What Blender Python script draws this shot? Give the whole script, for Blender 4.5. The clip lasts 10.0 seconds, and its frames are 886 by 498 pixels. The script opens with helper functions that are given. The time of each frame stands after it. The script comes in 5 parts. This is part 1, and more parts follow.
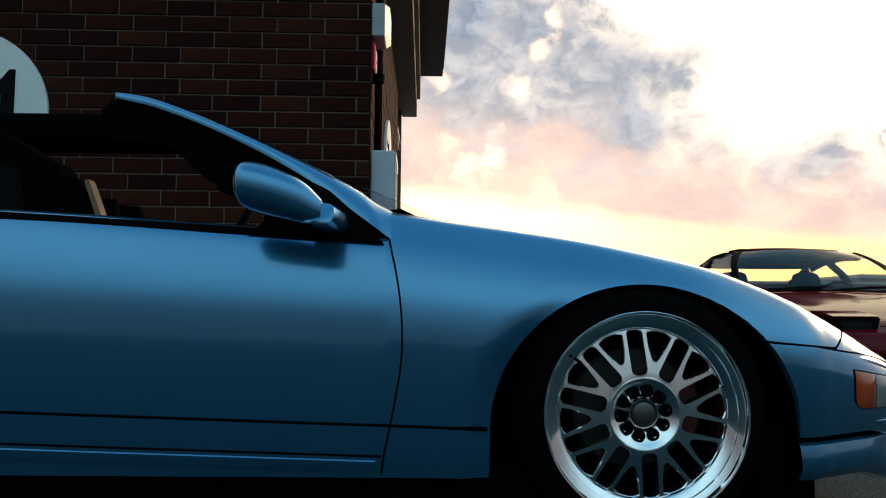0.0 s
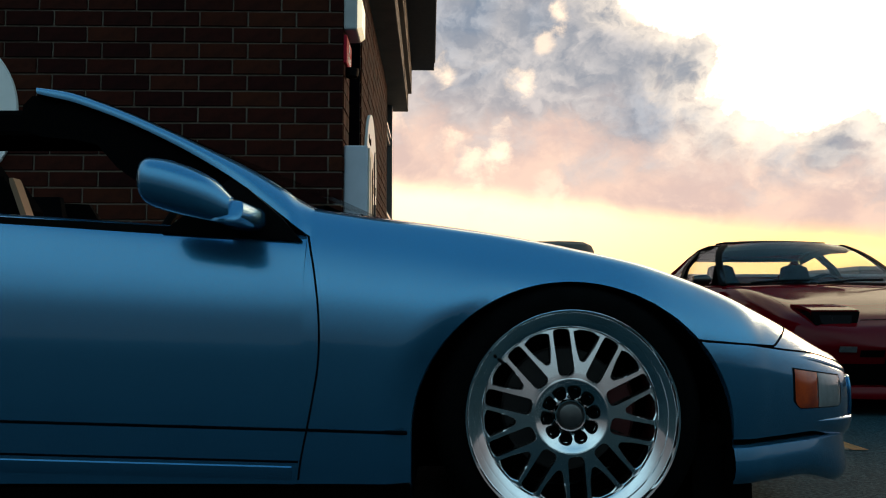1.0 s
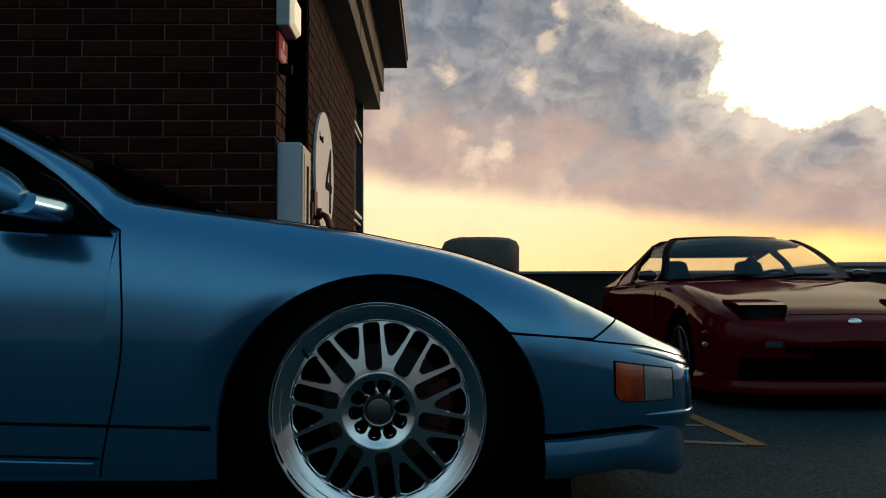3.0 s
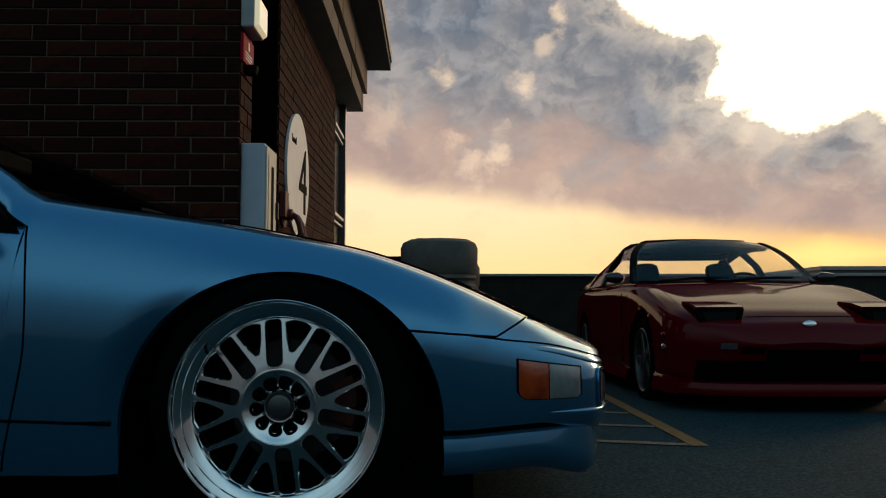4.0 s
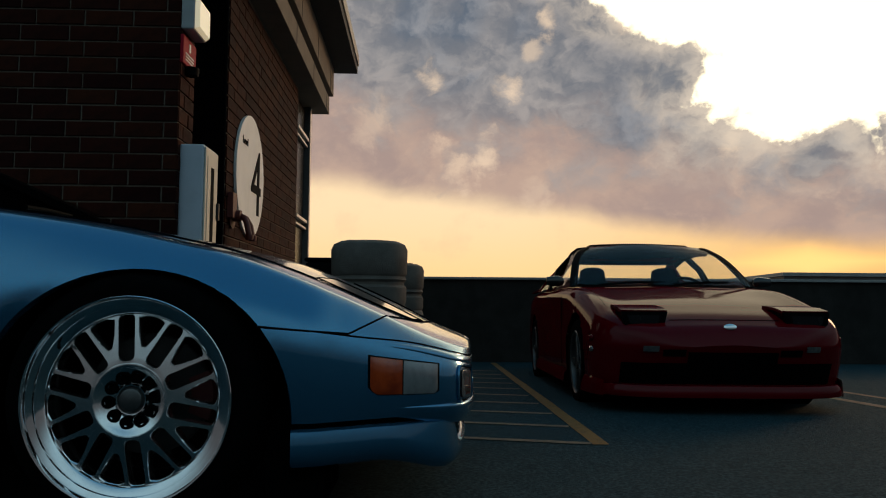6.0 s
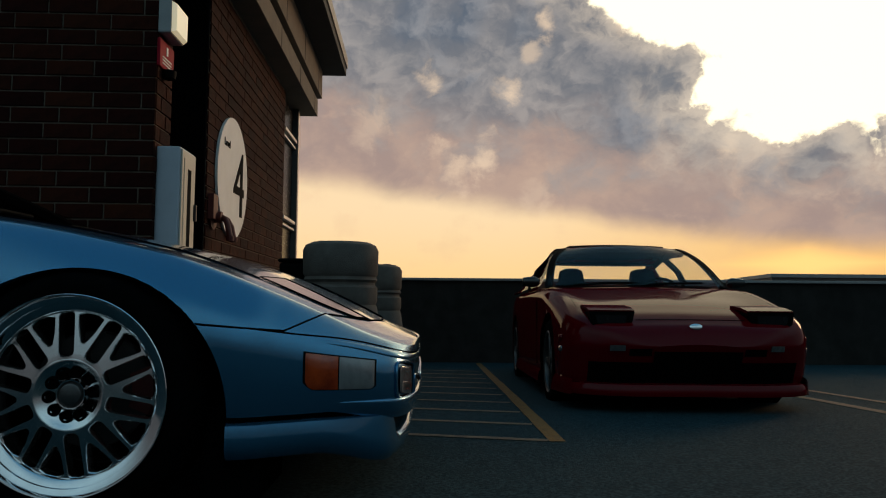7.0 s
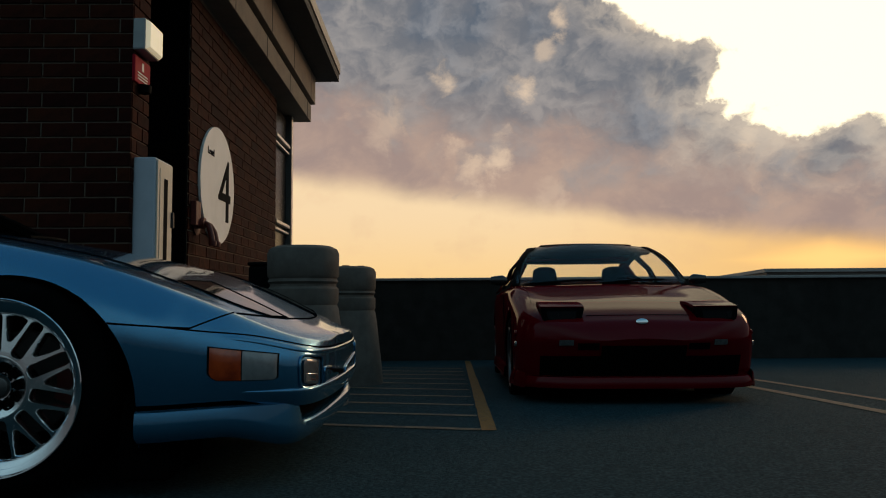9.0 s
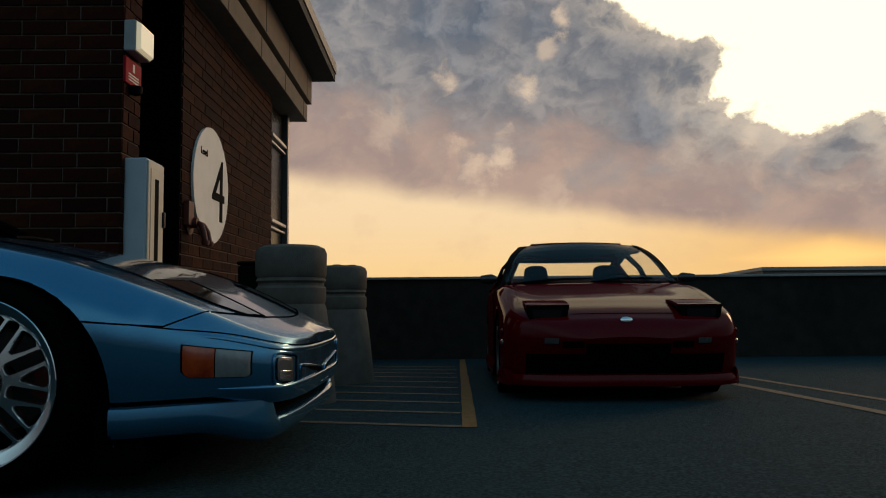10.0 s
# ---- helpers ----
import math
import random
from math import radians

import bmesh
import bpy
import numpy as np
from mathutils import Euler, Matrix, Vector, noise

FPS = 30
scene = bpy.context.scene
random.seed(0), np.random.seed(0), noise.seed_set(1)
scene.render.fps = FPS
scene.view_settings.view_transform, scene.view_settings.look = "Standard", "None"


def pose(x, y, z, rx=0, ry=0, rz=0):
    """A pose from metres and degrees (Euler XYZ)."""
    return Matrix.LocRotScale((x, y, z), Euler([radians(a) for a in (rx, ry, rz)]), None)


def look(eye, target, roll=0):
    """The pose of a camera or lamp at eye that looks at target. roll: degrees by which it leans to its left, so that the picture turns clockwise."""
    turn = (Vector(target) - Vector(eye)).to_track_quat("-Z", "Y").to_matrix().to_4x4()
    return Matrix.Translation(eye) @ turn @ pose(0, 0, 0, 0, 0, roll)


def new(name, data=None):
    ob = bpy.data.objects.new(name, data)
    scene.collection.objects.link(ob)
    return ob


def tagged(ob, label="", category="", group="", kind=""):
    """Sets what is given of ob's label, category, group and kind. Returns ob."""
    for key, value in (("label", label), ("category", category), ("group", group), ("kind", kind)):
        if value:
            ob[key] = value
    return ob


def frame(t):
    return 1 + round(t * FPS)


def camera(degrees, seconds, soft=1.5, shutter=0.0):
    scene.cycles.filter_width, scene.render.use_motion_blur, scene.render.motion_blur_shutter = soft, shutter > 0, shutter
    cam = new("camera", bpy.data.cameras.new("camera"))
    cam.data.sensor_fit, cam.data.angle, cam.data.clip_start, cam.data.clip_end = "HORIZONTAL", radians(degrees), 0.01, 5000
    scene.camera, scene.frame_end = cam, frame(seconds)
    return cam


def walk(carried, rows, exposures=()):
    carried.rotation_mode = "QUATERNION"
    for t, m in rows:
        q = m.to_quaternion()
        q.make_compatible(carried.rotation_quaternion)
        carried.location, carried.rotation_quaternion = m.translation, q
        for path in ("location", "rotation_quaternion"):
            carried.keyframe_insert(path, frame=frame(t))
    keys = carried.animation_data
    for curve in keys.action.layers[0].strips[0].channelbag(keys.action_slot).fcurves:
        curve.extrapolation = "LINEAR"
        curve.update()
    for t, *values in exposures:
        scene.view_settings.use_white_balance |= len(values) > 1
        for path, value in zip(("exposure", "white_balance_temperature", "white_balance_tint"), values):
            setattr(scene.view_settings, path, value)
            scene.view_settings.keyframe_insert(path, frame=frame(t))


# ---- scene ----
# The lens and the way of the camera.
cam = camera(61.4, 10.0, soft=1.1)
PATH = [
    (0, -0.5075, -1.8384, 0.6669, -0.289, 3.968, -0.486),
    (0.5, -0.4071, -1.7958, 0.6706, -0.044, 3.776, -0.225),
    (1, -0.2971, -1.7724, 0.6782, 0.223, 3.571, -0.038),
    (1.5, -0.1851, -1.7526, 0.6718, 0.269, 3.580, 0.095),
    (2, -0.0755, -1.7421, 0.6702, 0.298, 3.512, 0.177),
    (2.5, 0.0472, -1.7375, 0.6688, 0.510, 3.444, 0.286),
    (4, 0.3937, -1.7530, 0.6495, 0.247, 3.730, 0.026),
    (4.5, 0.5015, -1.7702, 0.6490, 0.053, 3.768, -0.249),
    (5, 0.5758, -1.7931, 0.6471, -0.374, 3.822, -0.311),
    (5.5, 0.6465, -1.8015, 0.6420, -0.708, 3.926, -0.385),
    (7, 0.9013, -1.8808, 0.6294, -0.949, 4.136, -0.445),
    (7.5, 0.9879, -1.9287, 0.6250, -0.788, 4.197, -0.311),
    (8, 1.0918, -1.9892, 0.6235, -0.390, 4.220, -0.072),
    (8.5, 1.1832, -2.0457, 0.6225, -0.062, 4.222, 0.136),
    (9, 1.2803, -2.1085, 0.6229, 0.405, 4.132, 0.400),
    (9.5, 1.3466, -2.1431, 0.6226, 0.610, 4.079, 0.525),
    (10, 1.3829, -2.1504, 0.6204, 0.595, 4.053, 0.484),
]
walk(cam, [(t, pose(x, y, z, 90 + pitch, roll, yaw)) for t, x, y, z, yaw, pitch, roll in PATH],
     [(0.0, 0.95), (1.0, 0.68), (2.5, 0.15), (4.5, -0.14), (5.5, -0.22), (7.5, -0.36), (10.0, -0.42)])

# World: an evening sky with a bank of broken cloud, open and bright to the front right.
world = bpy.data.worlds.new("evening_sky")
scene.world = world
world.use_nodes = True
wn = world.node_tree
wn.nodes.clear()


def feed(tree, socket, value):
    if isinstance(value, bpy.types.NodeSocket):
        tree.links.new(value, socket)
    else:
        socket.default_value = value


def mth(tree, op, a, b=0.0, c=0.0, clamp=False):
    n = tree.nodes.new("ShaderNodeMath")
    n.operation, n.use_clamp = op, clamp
    for s, v in zip(n.inputs, (a, b, c)):
        feed(tree, s, v)
    return n.outputs[0]


def smooth(tree, x, lo, hi):
    n = tree.nodes.new("ShaderNodeMapRange")
    n.interpolation_type = "SMOOTHSTEP"
    feed(tree, n.inputs["Value"], x)
    n.inputs["From Min"].default_value, n.inputs["From Max"].default_value = lo, hi
    return n.outputs[0]


def blend(tree, fac, a, b, kind="MIX"):
    n = tree.nodes.new("ShaderNodeMix")
    n.data_type, n.blend_type = "RGBA", kind
    feed(tree, n.inputs["Factor"], fac)
    for s, v in ((n.inputs[6], a), (n.inputs[7], b)):
        feed(tree, s, (*v, 1) if isinstance(v, tuple) else v)
    return n.outputs[2]


def noise_tex(tree, vec, scale, detail=4.0, rough=0.55, distort=0.0):
    n = tree.nodes.new("ShaderNodeTexNoise")
    if vec is not None:
        tree.links.new(vec, n.inputs["Vector"])
    n.inputs["Scale"].default_value, n.inputs["Detail"].default_value = scale, detail
    n.inputs["Roughness"].default_value, n.inputs["Distortion"].default_value = rough, distort
    return n.outputs["Fac"]


def billow(t, vec, scale):
    """Heaped cloud: rounded cells broken up by finer cells."""
    n = t.nodes.new("ShaderNodeTexVoronoi")
    n.feature = "SMOOTH_F1"
    t.links.new(vec, n.inputs["Vector"])
    n.inputs["Scale"].default_value, n.inputs["Detail"].default_value = scale, 4.0
    n.inputs["Roughness"].default_value, n.inputs["Lacunarity"].default_value = 0.55, 2.1
    n.inputs["Smoothness"].default_value, n.inputs["Randomness"].default_value = 0.55, 1.0
    return mth(t, "SUBTRACT", 1.0, n.outputs["Distance"])


def spot(t, az, el, a, e, r, wx=1.0, wy=1.2):
    """Distance in degrees from a place of the sky, in units of r."""
    dx = mth(t, "MULTIPLY", mth(t, "SUBTRACT", az, a), wx / r)
    dy = mth(t, "MULTIPLY", mth(t, "SUBTRACT", el, e), wy / r)
    return mth(t, "SQRT", mth(t, "ADD", mth(t, "MULTIPLY", dx, dx), mth(t, "MULTIPLY", dy, dy)))


def moved(t, vec, by):
    n = t.nodes.new("ShaderNodeVectorMath")
    n.operation = "ADD"
    t.links.new(vec, n.inputs[0])
    n.inputs[1].default_value = by
    return n.outputs[0]


def build_sky():
    t = wn
    co = t.nodes.new("ShaderNodeTexCoord")
    sep = t.nodes.new("ShaderNodeSeparateXYZ")
    t.links.new(co.outputs["Generated"], sep.inputs[0])
    x, y, z = sep.outputs
    az = mth(t, "MULTIPLY", mth(t, "ARCTAN2", x, y), 57.2958)
    el = mth(t, "MULTIPLY", mth(t, "ARCSINE", z), 57.2958)
    flat = t.nodes.new("ShaderNodeCombineXYZ")
    t.links.new(mth(t, "MULTIPLY", az, 0.1), flat.inputs[0])
    t.links.new(mth(t, "MULTIPLY", el, 0.125), flat.inputs[1])
    v = flat.outputs[0]
    n1 = noise_tex(t, v, 1.0, 6, 0.55, 0.1)
    n2 = noise_tex(t, v, 3.6, 8, 0.62, 0.2)
    n3 = noise_tex(t, moved(t, v, (4.1, 7.3, 0.0)), 1.5, 8, 0.58, 0.3)
    # the field is bent by noise, so that the heaps have ragged edges
    bend = t.nodes.new("ShaderNodeCombineXYZ")
    t.links.new(mth(t, "MULTIPLY", mth(t, "SUBTRACT", n3, 0.5), 0.55), bend.inputs[0])
    t.links.new(mth(t, "MULTIPLY", mth(t, "SUBTRACT", n2, 0.5), 0.30), bend.inputs[1])
    add = t.nodes.new("ShaderNodeVectorMath")
    add.operation = "ADD"
    t.links.new(v, add.inputs[0])
    t.links.new(bend.outputs[0], add.inputs[1])
    vb = add.outputs[0]
    h0, h1 = billow(t, vb, 2.1), billow(t, moved(t, vb, (0.075, 0.085, 0.0)), 2.1)
    heap = mth(t, "ADD", mth(t, "MULTIPLY", h0, 0.65), mth(t, "MULTIPLY", n3, 0.55))
    lit = mth(t, "ADD", mth(t, "MULTIPLY", mth(t, "SUBTRACT", h0, h1), 1.25), mth(t, "MULTIPLY", mth(t, "SUBTRACT", n3, 0.5), 0.9))
    lit = mth(t, "ADD", lit, mth(t, "ADD", mth(t, "MULTIPLY", mth(t, "SUBTRACT", n2, 0.5), 0.45), 0.45))
    # cloud bank: its underside slopes down to the right
    base = mth(t, "ADD", mth(t, "MULTIPLY", az, -0.135), 7.6)
    over = mth(t, "SUBTRACT", el, mth(t, "ADD", base, mth(t, "MULTIPLY", mth(t, "SUBTRACT", n1, 0.5), 2.6)))
    glow = blend(t, smooth(t, el, 0.0, 8.0), (1.08, 0.71, 0.30), (1.05, 0.78, 0.47))
    glow = blend(t, smooth(t, az, 4.0, 34.0), glow, (1.0, 0.58, 0.20))
    streak = mth(t, "MULTIPLY", smooth(t, noise_tex(t, moved(t, v, (0.0, 3.0, 0.0)), 2.2, 5, 0.6), 0.5, 0.7), 0.16)
    glow = blend(t, streak, glow, (0.75, 0.47, 0.30))
    mottle = blend(t, smooth(t, n3, 0.38, 0.62), (0.41, 0.30, 0.265), (0.53, 0.375, 0.30))
    mottle = blend(t, mth(t, "MULTIPLY", smooth(t, n2, 0.52, 0.70), 0.35), mottle, (0.66, 0.46, 0.34))
    pink = blend(t, smooth(t, over, -0.6, 1.6), glow, mottle)
    puff = blend(t, smooth(t, lit, 0.0, 1.0), (0.185, 0.195, 0.22), (0.37, 0.345, 0.335))
    warm = mth(t, "SUBTRACT", 1.0, smooth(t, over, 3.0, 11.0))
    puff = blend(t, mth(t, "MULTIPLY", warm, 0.5), puff, (0.43, 0.335, 0.295))
    grey = blend(t, smooth(t, mth(t, "ADD", over, mth(t, "MULTIPLY", mth(t, "SUBTRACT", heap, 0.47), 9.0)), 0.2, 6.0), pink, puff)
    # heavier masses
    mass = 0.0
    for a, e, r in ((0.5, 20.5, 8.5), (7.5, 19.5, 5.0), (15.5, 15.0, 8.0), (27.0, 8.5, 6.0), (-6.0, 27.0, 7.0)):
        d = mth(t, "ADD", spot(t, az, el, a, e, r), mth(t, "MULTIPLY", mth(t, "SUBTRACT", heap, 0.47), -1.6))
        mass = mth(t, "MAXIMUM", mass, mth(t, "SUBTRACT", 1.0, smooth(t, d, 0.30, 1.05)))
    shade = blend(t, smooth(t, lit, 0.1, 1.1), (0.105, 0.14, 0.19), (0.27, 0.285, 0.315))
    dark = blend(t, mth(t, "MULTIPLY", mth(t, "MULTIPLY", mass, smooth(t, over, 1.5, 7.0)), 0.8), grey, shade)
    # small lit rents in the cloud
    spots = 0.0
    for a, e, r, k in ((6.1, 15.7, 0.75, 1.0), (0.2, 16.6, 0.75, 0.75), (22.2, 11.4, 0.75, 0.85), (3.8, 11.0, 1.1, 0.75), (2.0, 10.2, 1.3, 0.6), (15.2, 20.8, 0.7, 0.95), (8.8, 20.8, 0.55, 0.8), (7.6, 18.8, 0.45, 0.55), (-4.6, 13.6, 1.1, 0.35), (8.6, 8.6, 1.0, 0.3)):
        d = mth(t, "ADD", spot(t, az, el, a, e, r, 1.25, 1.1), mth(t, "MULTIPLY", mth(t, "SUBTRACT", n2, 0.47), 6.5))
        d = mth(t, "ADD", d, mth(t, "MULTIPLY", mth(t, "SUBTRACT", heap, 0.47), 3.0))
        spots = mth(t, "MAXIMUM", spots, mth(t, "MULTIPLY", mth(t, "SUBTRACT", 1.0, smooth(t, d, -0.6, 1.7)), 0.85 * k))
    sky = blend(t, spots, dark, (0.98, 0.74, 0.52))
    # the open bright part, towards the hidden sun, with heaped edges
    left = mth(t, "ADD", mth(t, "MULTIPLY", mth(t, "SUBTRACT", az, 21.2), 0.9), mth(t, "MULTIPLY", mth(t, "MAXIMUM", mth(t, "SUBTRACT", el, 17.7), 0.0), 1.7))
    under = mth(t, "ADD", mth(t, "MULTIPLY", mth(t, "SUBTRACT", el, 13.2), 0.9), mth(t, "MULTIPLY", mth(t, "SUBTRACT", az, 24.0), 0.10))
    cut = mth(t, "MINIMUM", left, under)
    cut = mth(t, "ADD", cut, mth(t, "MULTIPLY", mth(t, "SUBTRACT", heap, 0.47), -5.0))
    cut = mth(t, "ADD", cut, mth(t, "MULTIPLY", mth(t, "SUBTRACT", n2, 0.5), 2.6))
    end = mth(t, "SUBTRACT", 1.0, smooth(t, az, 40.0, 56.0))
    open_ = mth(t, "MULTIPLY", mth(t, "MULTIPLY", smooth(t, cut, 0.0, 0.9), end), mth(t, "SUBTRACT", 1.0, smooth(t, el, 27.0, 38.0)))
    rim = mth(t, "MULTIPLY", mth(t, "MULTIPLY", smooth(t, cut, -4.5, 0.6), smooth(t, lit, -0.3, 0.9)), end)
    sky = blend(t, mth(t, "MULTIPLY", rim, 0.75), sky, (0.84, 0.70, 0.54))
    sky = blend(t, open_, sky, (1.75, 1.5, 1.02))
    # a low bright streak over the far wall
    st = mth(t, "SUBTRACT", 1.0, smooth(t, mth(t, "ADD", mth(t, "ABSOLUTE", mth(t, "MULTIPLY", mth(t, "SUBTRACT", az, 27.0), 0.22)), mth(t, "ABSOLUTE", mth(t, "SUBTRACT", el, 2.9))), 0.2, 1.8))
    sky = blend(t, st, sky, (1.35, 0.80, 0.27))
    # the sky behind and overhead is a clearer blue
    back = smooth(t, mth(t, "ABSOLUTE", az), 50.0, 88.0)
    dim = mth(t, "MAXIMUM", smooth(t, az, 70.0, 150.0), mth(t, "SUBTRACT", 1.0, smooth(t, az, -10.0, 30.0)))
    low = blend(t, dim, (0.15, 0.155, 0.165), (0.065, 0.07, 0.075))
    blue = blend(t, smooth(t, el, 5.0, 33.0), low, (0.255, 0.415, 0.485))
    blue = blend(t, smooth(t, el, 38.0, 66.0), blue, (0.075, 0.205, 0.32))
    sky = blend(t, mth(t, "MAXIMUM", back, smooth(t, el, 36.0, 52.0)), sky, blue)
    sky = blend(t, smooth(t, el, -0.5, -3.0), sky, (0.05, 0.05, 0.05))
    bg = t.nodes.new("ShaderNodeBackground")
    t.links.new(sky, bg.inputs["Color"])
    bg.inputs["Strength"].default_value = 1.2
    out = t.nodes.new("ShaderNodeOutputWorld")
    t.links.new(bg.outputs[0], out.inputs[0])


build_sky()
sun_data = bpy.data.lights.new("sun", "SUN")
sun_data.energy, sun_data.angle, sun_data.color = 0.75, radians(14), (1.0, 0.58, 0.30)
sun = new("sun", sun_data)
sun.matrix_world = look((0, 0, 50), (0 - 50 * math.sin(radians(46)), -50 * math.cos(radians(46)), 50 - 50 * math.tan(radians(14))))


# Materials
def material(name, color, rough=0.6, metal=0.0, color2=None, scale=8.0, amount=0.5, bump=0.0, bump_scale=80.0, coat=0.0, spread=0.0, island=False, stain=None, spec=0.5, vary=0.18):
    m = bpy.data.materials.new(name)
    m.use_nodes = True
    t = m.node_tree
    b = t.nodes["Principled BSDF"]
    co = t.nodes.new("ShaderNodeTexCoord")
    v = co.outputs["Object"]
    if island:
        geo = t.nodes.new("ShaderNodeNewGeometry")
        rnd = geo.outputs["Random Per Island"]
    else:
        rnd = t.nodes.new("ShaderNodeObjectInfo").outputs["Random"]
    c = color
    if color2:
        f = noise_tex(t, v, scale, 5, 0.6)
        c = blend(t, mth(t, "MULTIPLY", smooth(t, f, 0.35, 0.68), amount), color, color2)
    if stain:
        f = noise_tex(t, v, scale * 0.17, 4, 0.65, 0.6)
        c = blend(t, mth(t, "MULTIPLY", smooth(t, f, 0.5, 0.72), 0.6), c, stain)
    if spread:
        hsv = t.nodes.new("ShaderNodeHueSaturation")
        feed(t, hsv.inputs["Color"], (*c, 1) if isinstance(c, tuple) else c)
        t.links.new(mth(t, "ADD", mth(t, "MULTIPLY", rnd, 2 * spread), 1 - spread), hsv.inputs["Value"])
        t.links.new(mth(t, "ADD", mth(t, "MULTIPLY", rnd, 0.02), 0.49), hsv.inputs["Hue"])
        c = hsv.outputs[0]
    feed(t, b.inputs["Base Color"], (*c, 1) if isinstance(c, tuple) else c)
    f = noise_tex(t, v, scale * 2.3, 3, 0.6)
    t.links.new(mth(t, "ADD", mth(t, "MULTIPLY", mth(t, "SUBTRACT", f, 0.5), vary), rough, clamp=True), b.inputs["Roughness"])
    b.inputs["Metallic"].default_value = metal
    b.inputs["Specular IOR Level"].default_value = spec
    b.inputs["Coat Weight"].default_value = coat
    b.inputs["Coat Roughness"].default_value = 0.06
    if bump:
        bn = t.nodes.new("ShaderNodeBump")
        t.links.new(noise_tex(t, v, bump_scale, 4, 0.6), bn.inputs["Height"])
        bn.inputs["Strength"].default_value, bn.inputs["Distance"].default_value = bump, 0.01
        t.links.new(bn.outputs[0], b.inputs["Normal"])
    return m


def glass(name, color=(0.94, 0.95, 0.95), mixing=0.35, rough=0.02):
    m = bpy.data.materials.new(name)
    m.use_nodes = True
    t = m.node_tree
    t.nodes.clear()
    tr = t.nodes.new("ShaderNodeBsdfTransparent")
    tr.inputs[0].default_value = (*color, 1)
    gl = t.nodes.new("ShaderNodeBsdfGlossy")
    gl.inputs["Roughness"].default_value = rough
    fr = t.nodes.new("ShaderNodeFresnel")
    fr.inputs["IOR"].default_value = 1.5
    mx = t.nodes.new("ShaderNodeMixShader")
    t.links.new(mth(t, "MULTIPLY", fr.outputs[0], mixing, clamp=True), mx.inputs[0])
    t.links.new(tr.outputs[0], mx.inputs[1])
    t.links.new(gl.outputs[0], mx.inputs[2])
    o = t.nodes.new("ShaderNodeOutputMaterial")
    t.links.new(mx.outputs[0], o.inputs[0])
    return m


BRICK = material("brick_red", (0.039, 0.0074, 0.0036), 0.85, color2=(0.017, 0.0043, 0.0027), scale=9, amount=0.8, bump=0.35, bump_scale=120, spread=0.5, spec=0.1)
BRICK_JOINED = material("brick_red_joined", (0.039, 0.0074, 0.0036), 0.85, color2=(0.017, 0.0043, 0.0027), scale=9, amount=0.8, bump=0.35, bump_scale=120, spread=0.5, island=True, spec=0.1)
MORTAR = material("mortar", (0.17, 0.134, 0.10), 0.95, color2=(0.11, 0.087, 0.065), scale=20, bump=0.3)
ASPHALT = material("asphalt", (0.0105, 0.028, 0.034), 0.9, color2=(0.034, 0.075, 0.088), scale=75, amount=0.95, bump=0.9, bump_scale=240, stain=(0.014, 0.031, 0.036), spec=0.06)
YELLOW = material("yellow_road_paint", (0.22, 0.088, 0.006), 0.85, color2=(0.10, 0.045, 0.008), scale=25, amount=0.8, bump=0.3, bump_scale=200)
CREAM_LINE = material("worn_line_paint", (0.15, 0.105, 0.058), 0.85, color2=(0.055, 0.045, 0.034), scale=25, amount=0.8, bump=0.3, bump_scale=200)
# Darker than real concrete: the shade of the parapet's near side is in the colour.
CONCRETE = material("shaded_parapet_concrete", (0.032, 0.03, 0.027), 0.9, color2=(0.022, 0.02, 0.018), scale=5, amount=0.8, bump=0.3, bump_scale=90, stain=(0.016, 0.015, 0.014), spec=0.1)
CAP = material("parapet_cap", (0.32, 0.31, 0.3), 0.7, color2=(0.22, 0.21, 0.2), scale=10, bump=0.2)
BOLLARD = material("bollard_concrete", (0.14, 0.122, 0.106), 0.9, color2=(0.085, 0.075, 0.066), scale=7, amount=0.7, bump=0.5, bump_scale=150, stain=(0.09, 0.08, 0.07), spec=0.2)
STUCCO = material("fascia_stucco", (0.24, 0.19, 0.14), 0.9, color2=(0.19, 0.155, 0.12), scale=4, amount=0.7, bump=0.3, bump_scale=140, stain=(0.15, 0.12, 0.09))
# soffit colour, which also carries the shade of the fascia gap and recess
SOFFIT = material("soffit_and_shade_dark", (0.05, 0.045, 0.04), 0.85, color2=(0.035, 0.03, 0.03), scale=8)
METAL_EDGE = material("eave_metal", (0.15, 0.13, 0.115), 0.5, 0.4, color2=(0.11, 0.095, 0.085), scale=14)
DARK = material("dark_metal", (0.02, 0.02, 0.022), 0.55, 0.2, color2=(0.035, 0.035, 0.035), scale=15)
SIGN_WHITE = material("sign_white", (0.82, 0.82, 0.79), 0.5, color2=(0.7, 0.7, 0.67), scale=4, bump=0.05)
SIGN_BLACK = material("sign_black", (0.008, 0.008, 0.008), 0.9, spec=0.05)
PAINT = material("satin_blue_paint", (0.046, 0.214, 0.372), 0.23, 0.8, color2=(0.040, 0.192, 0.345), scale=3, amount=0.5, bump=0.01, bump_scale=900, coat=1.0, spec=0.3, vary=0.05)
RED = material("dark_red_paint", (0.10, 0.0012, 0.0036), 0.3, 0.0, color2=(0.08, 0.001, 0.003), scale=3, amount=0.5, coat=0.3, spec=0.0)
SEAM = material("seam_black", (0.003, 0.003, 0.004), 0.95, spec=0.0)
RUBBER = material("tyre_rubber", (0.0025, 0.0025, 0.0025), 0.95, color2=(0.004, 0.004, 0.004), scale=30, bump=0.15, spec=0.01)
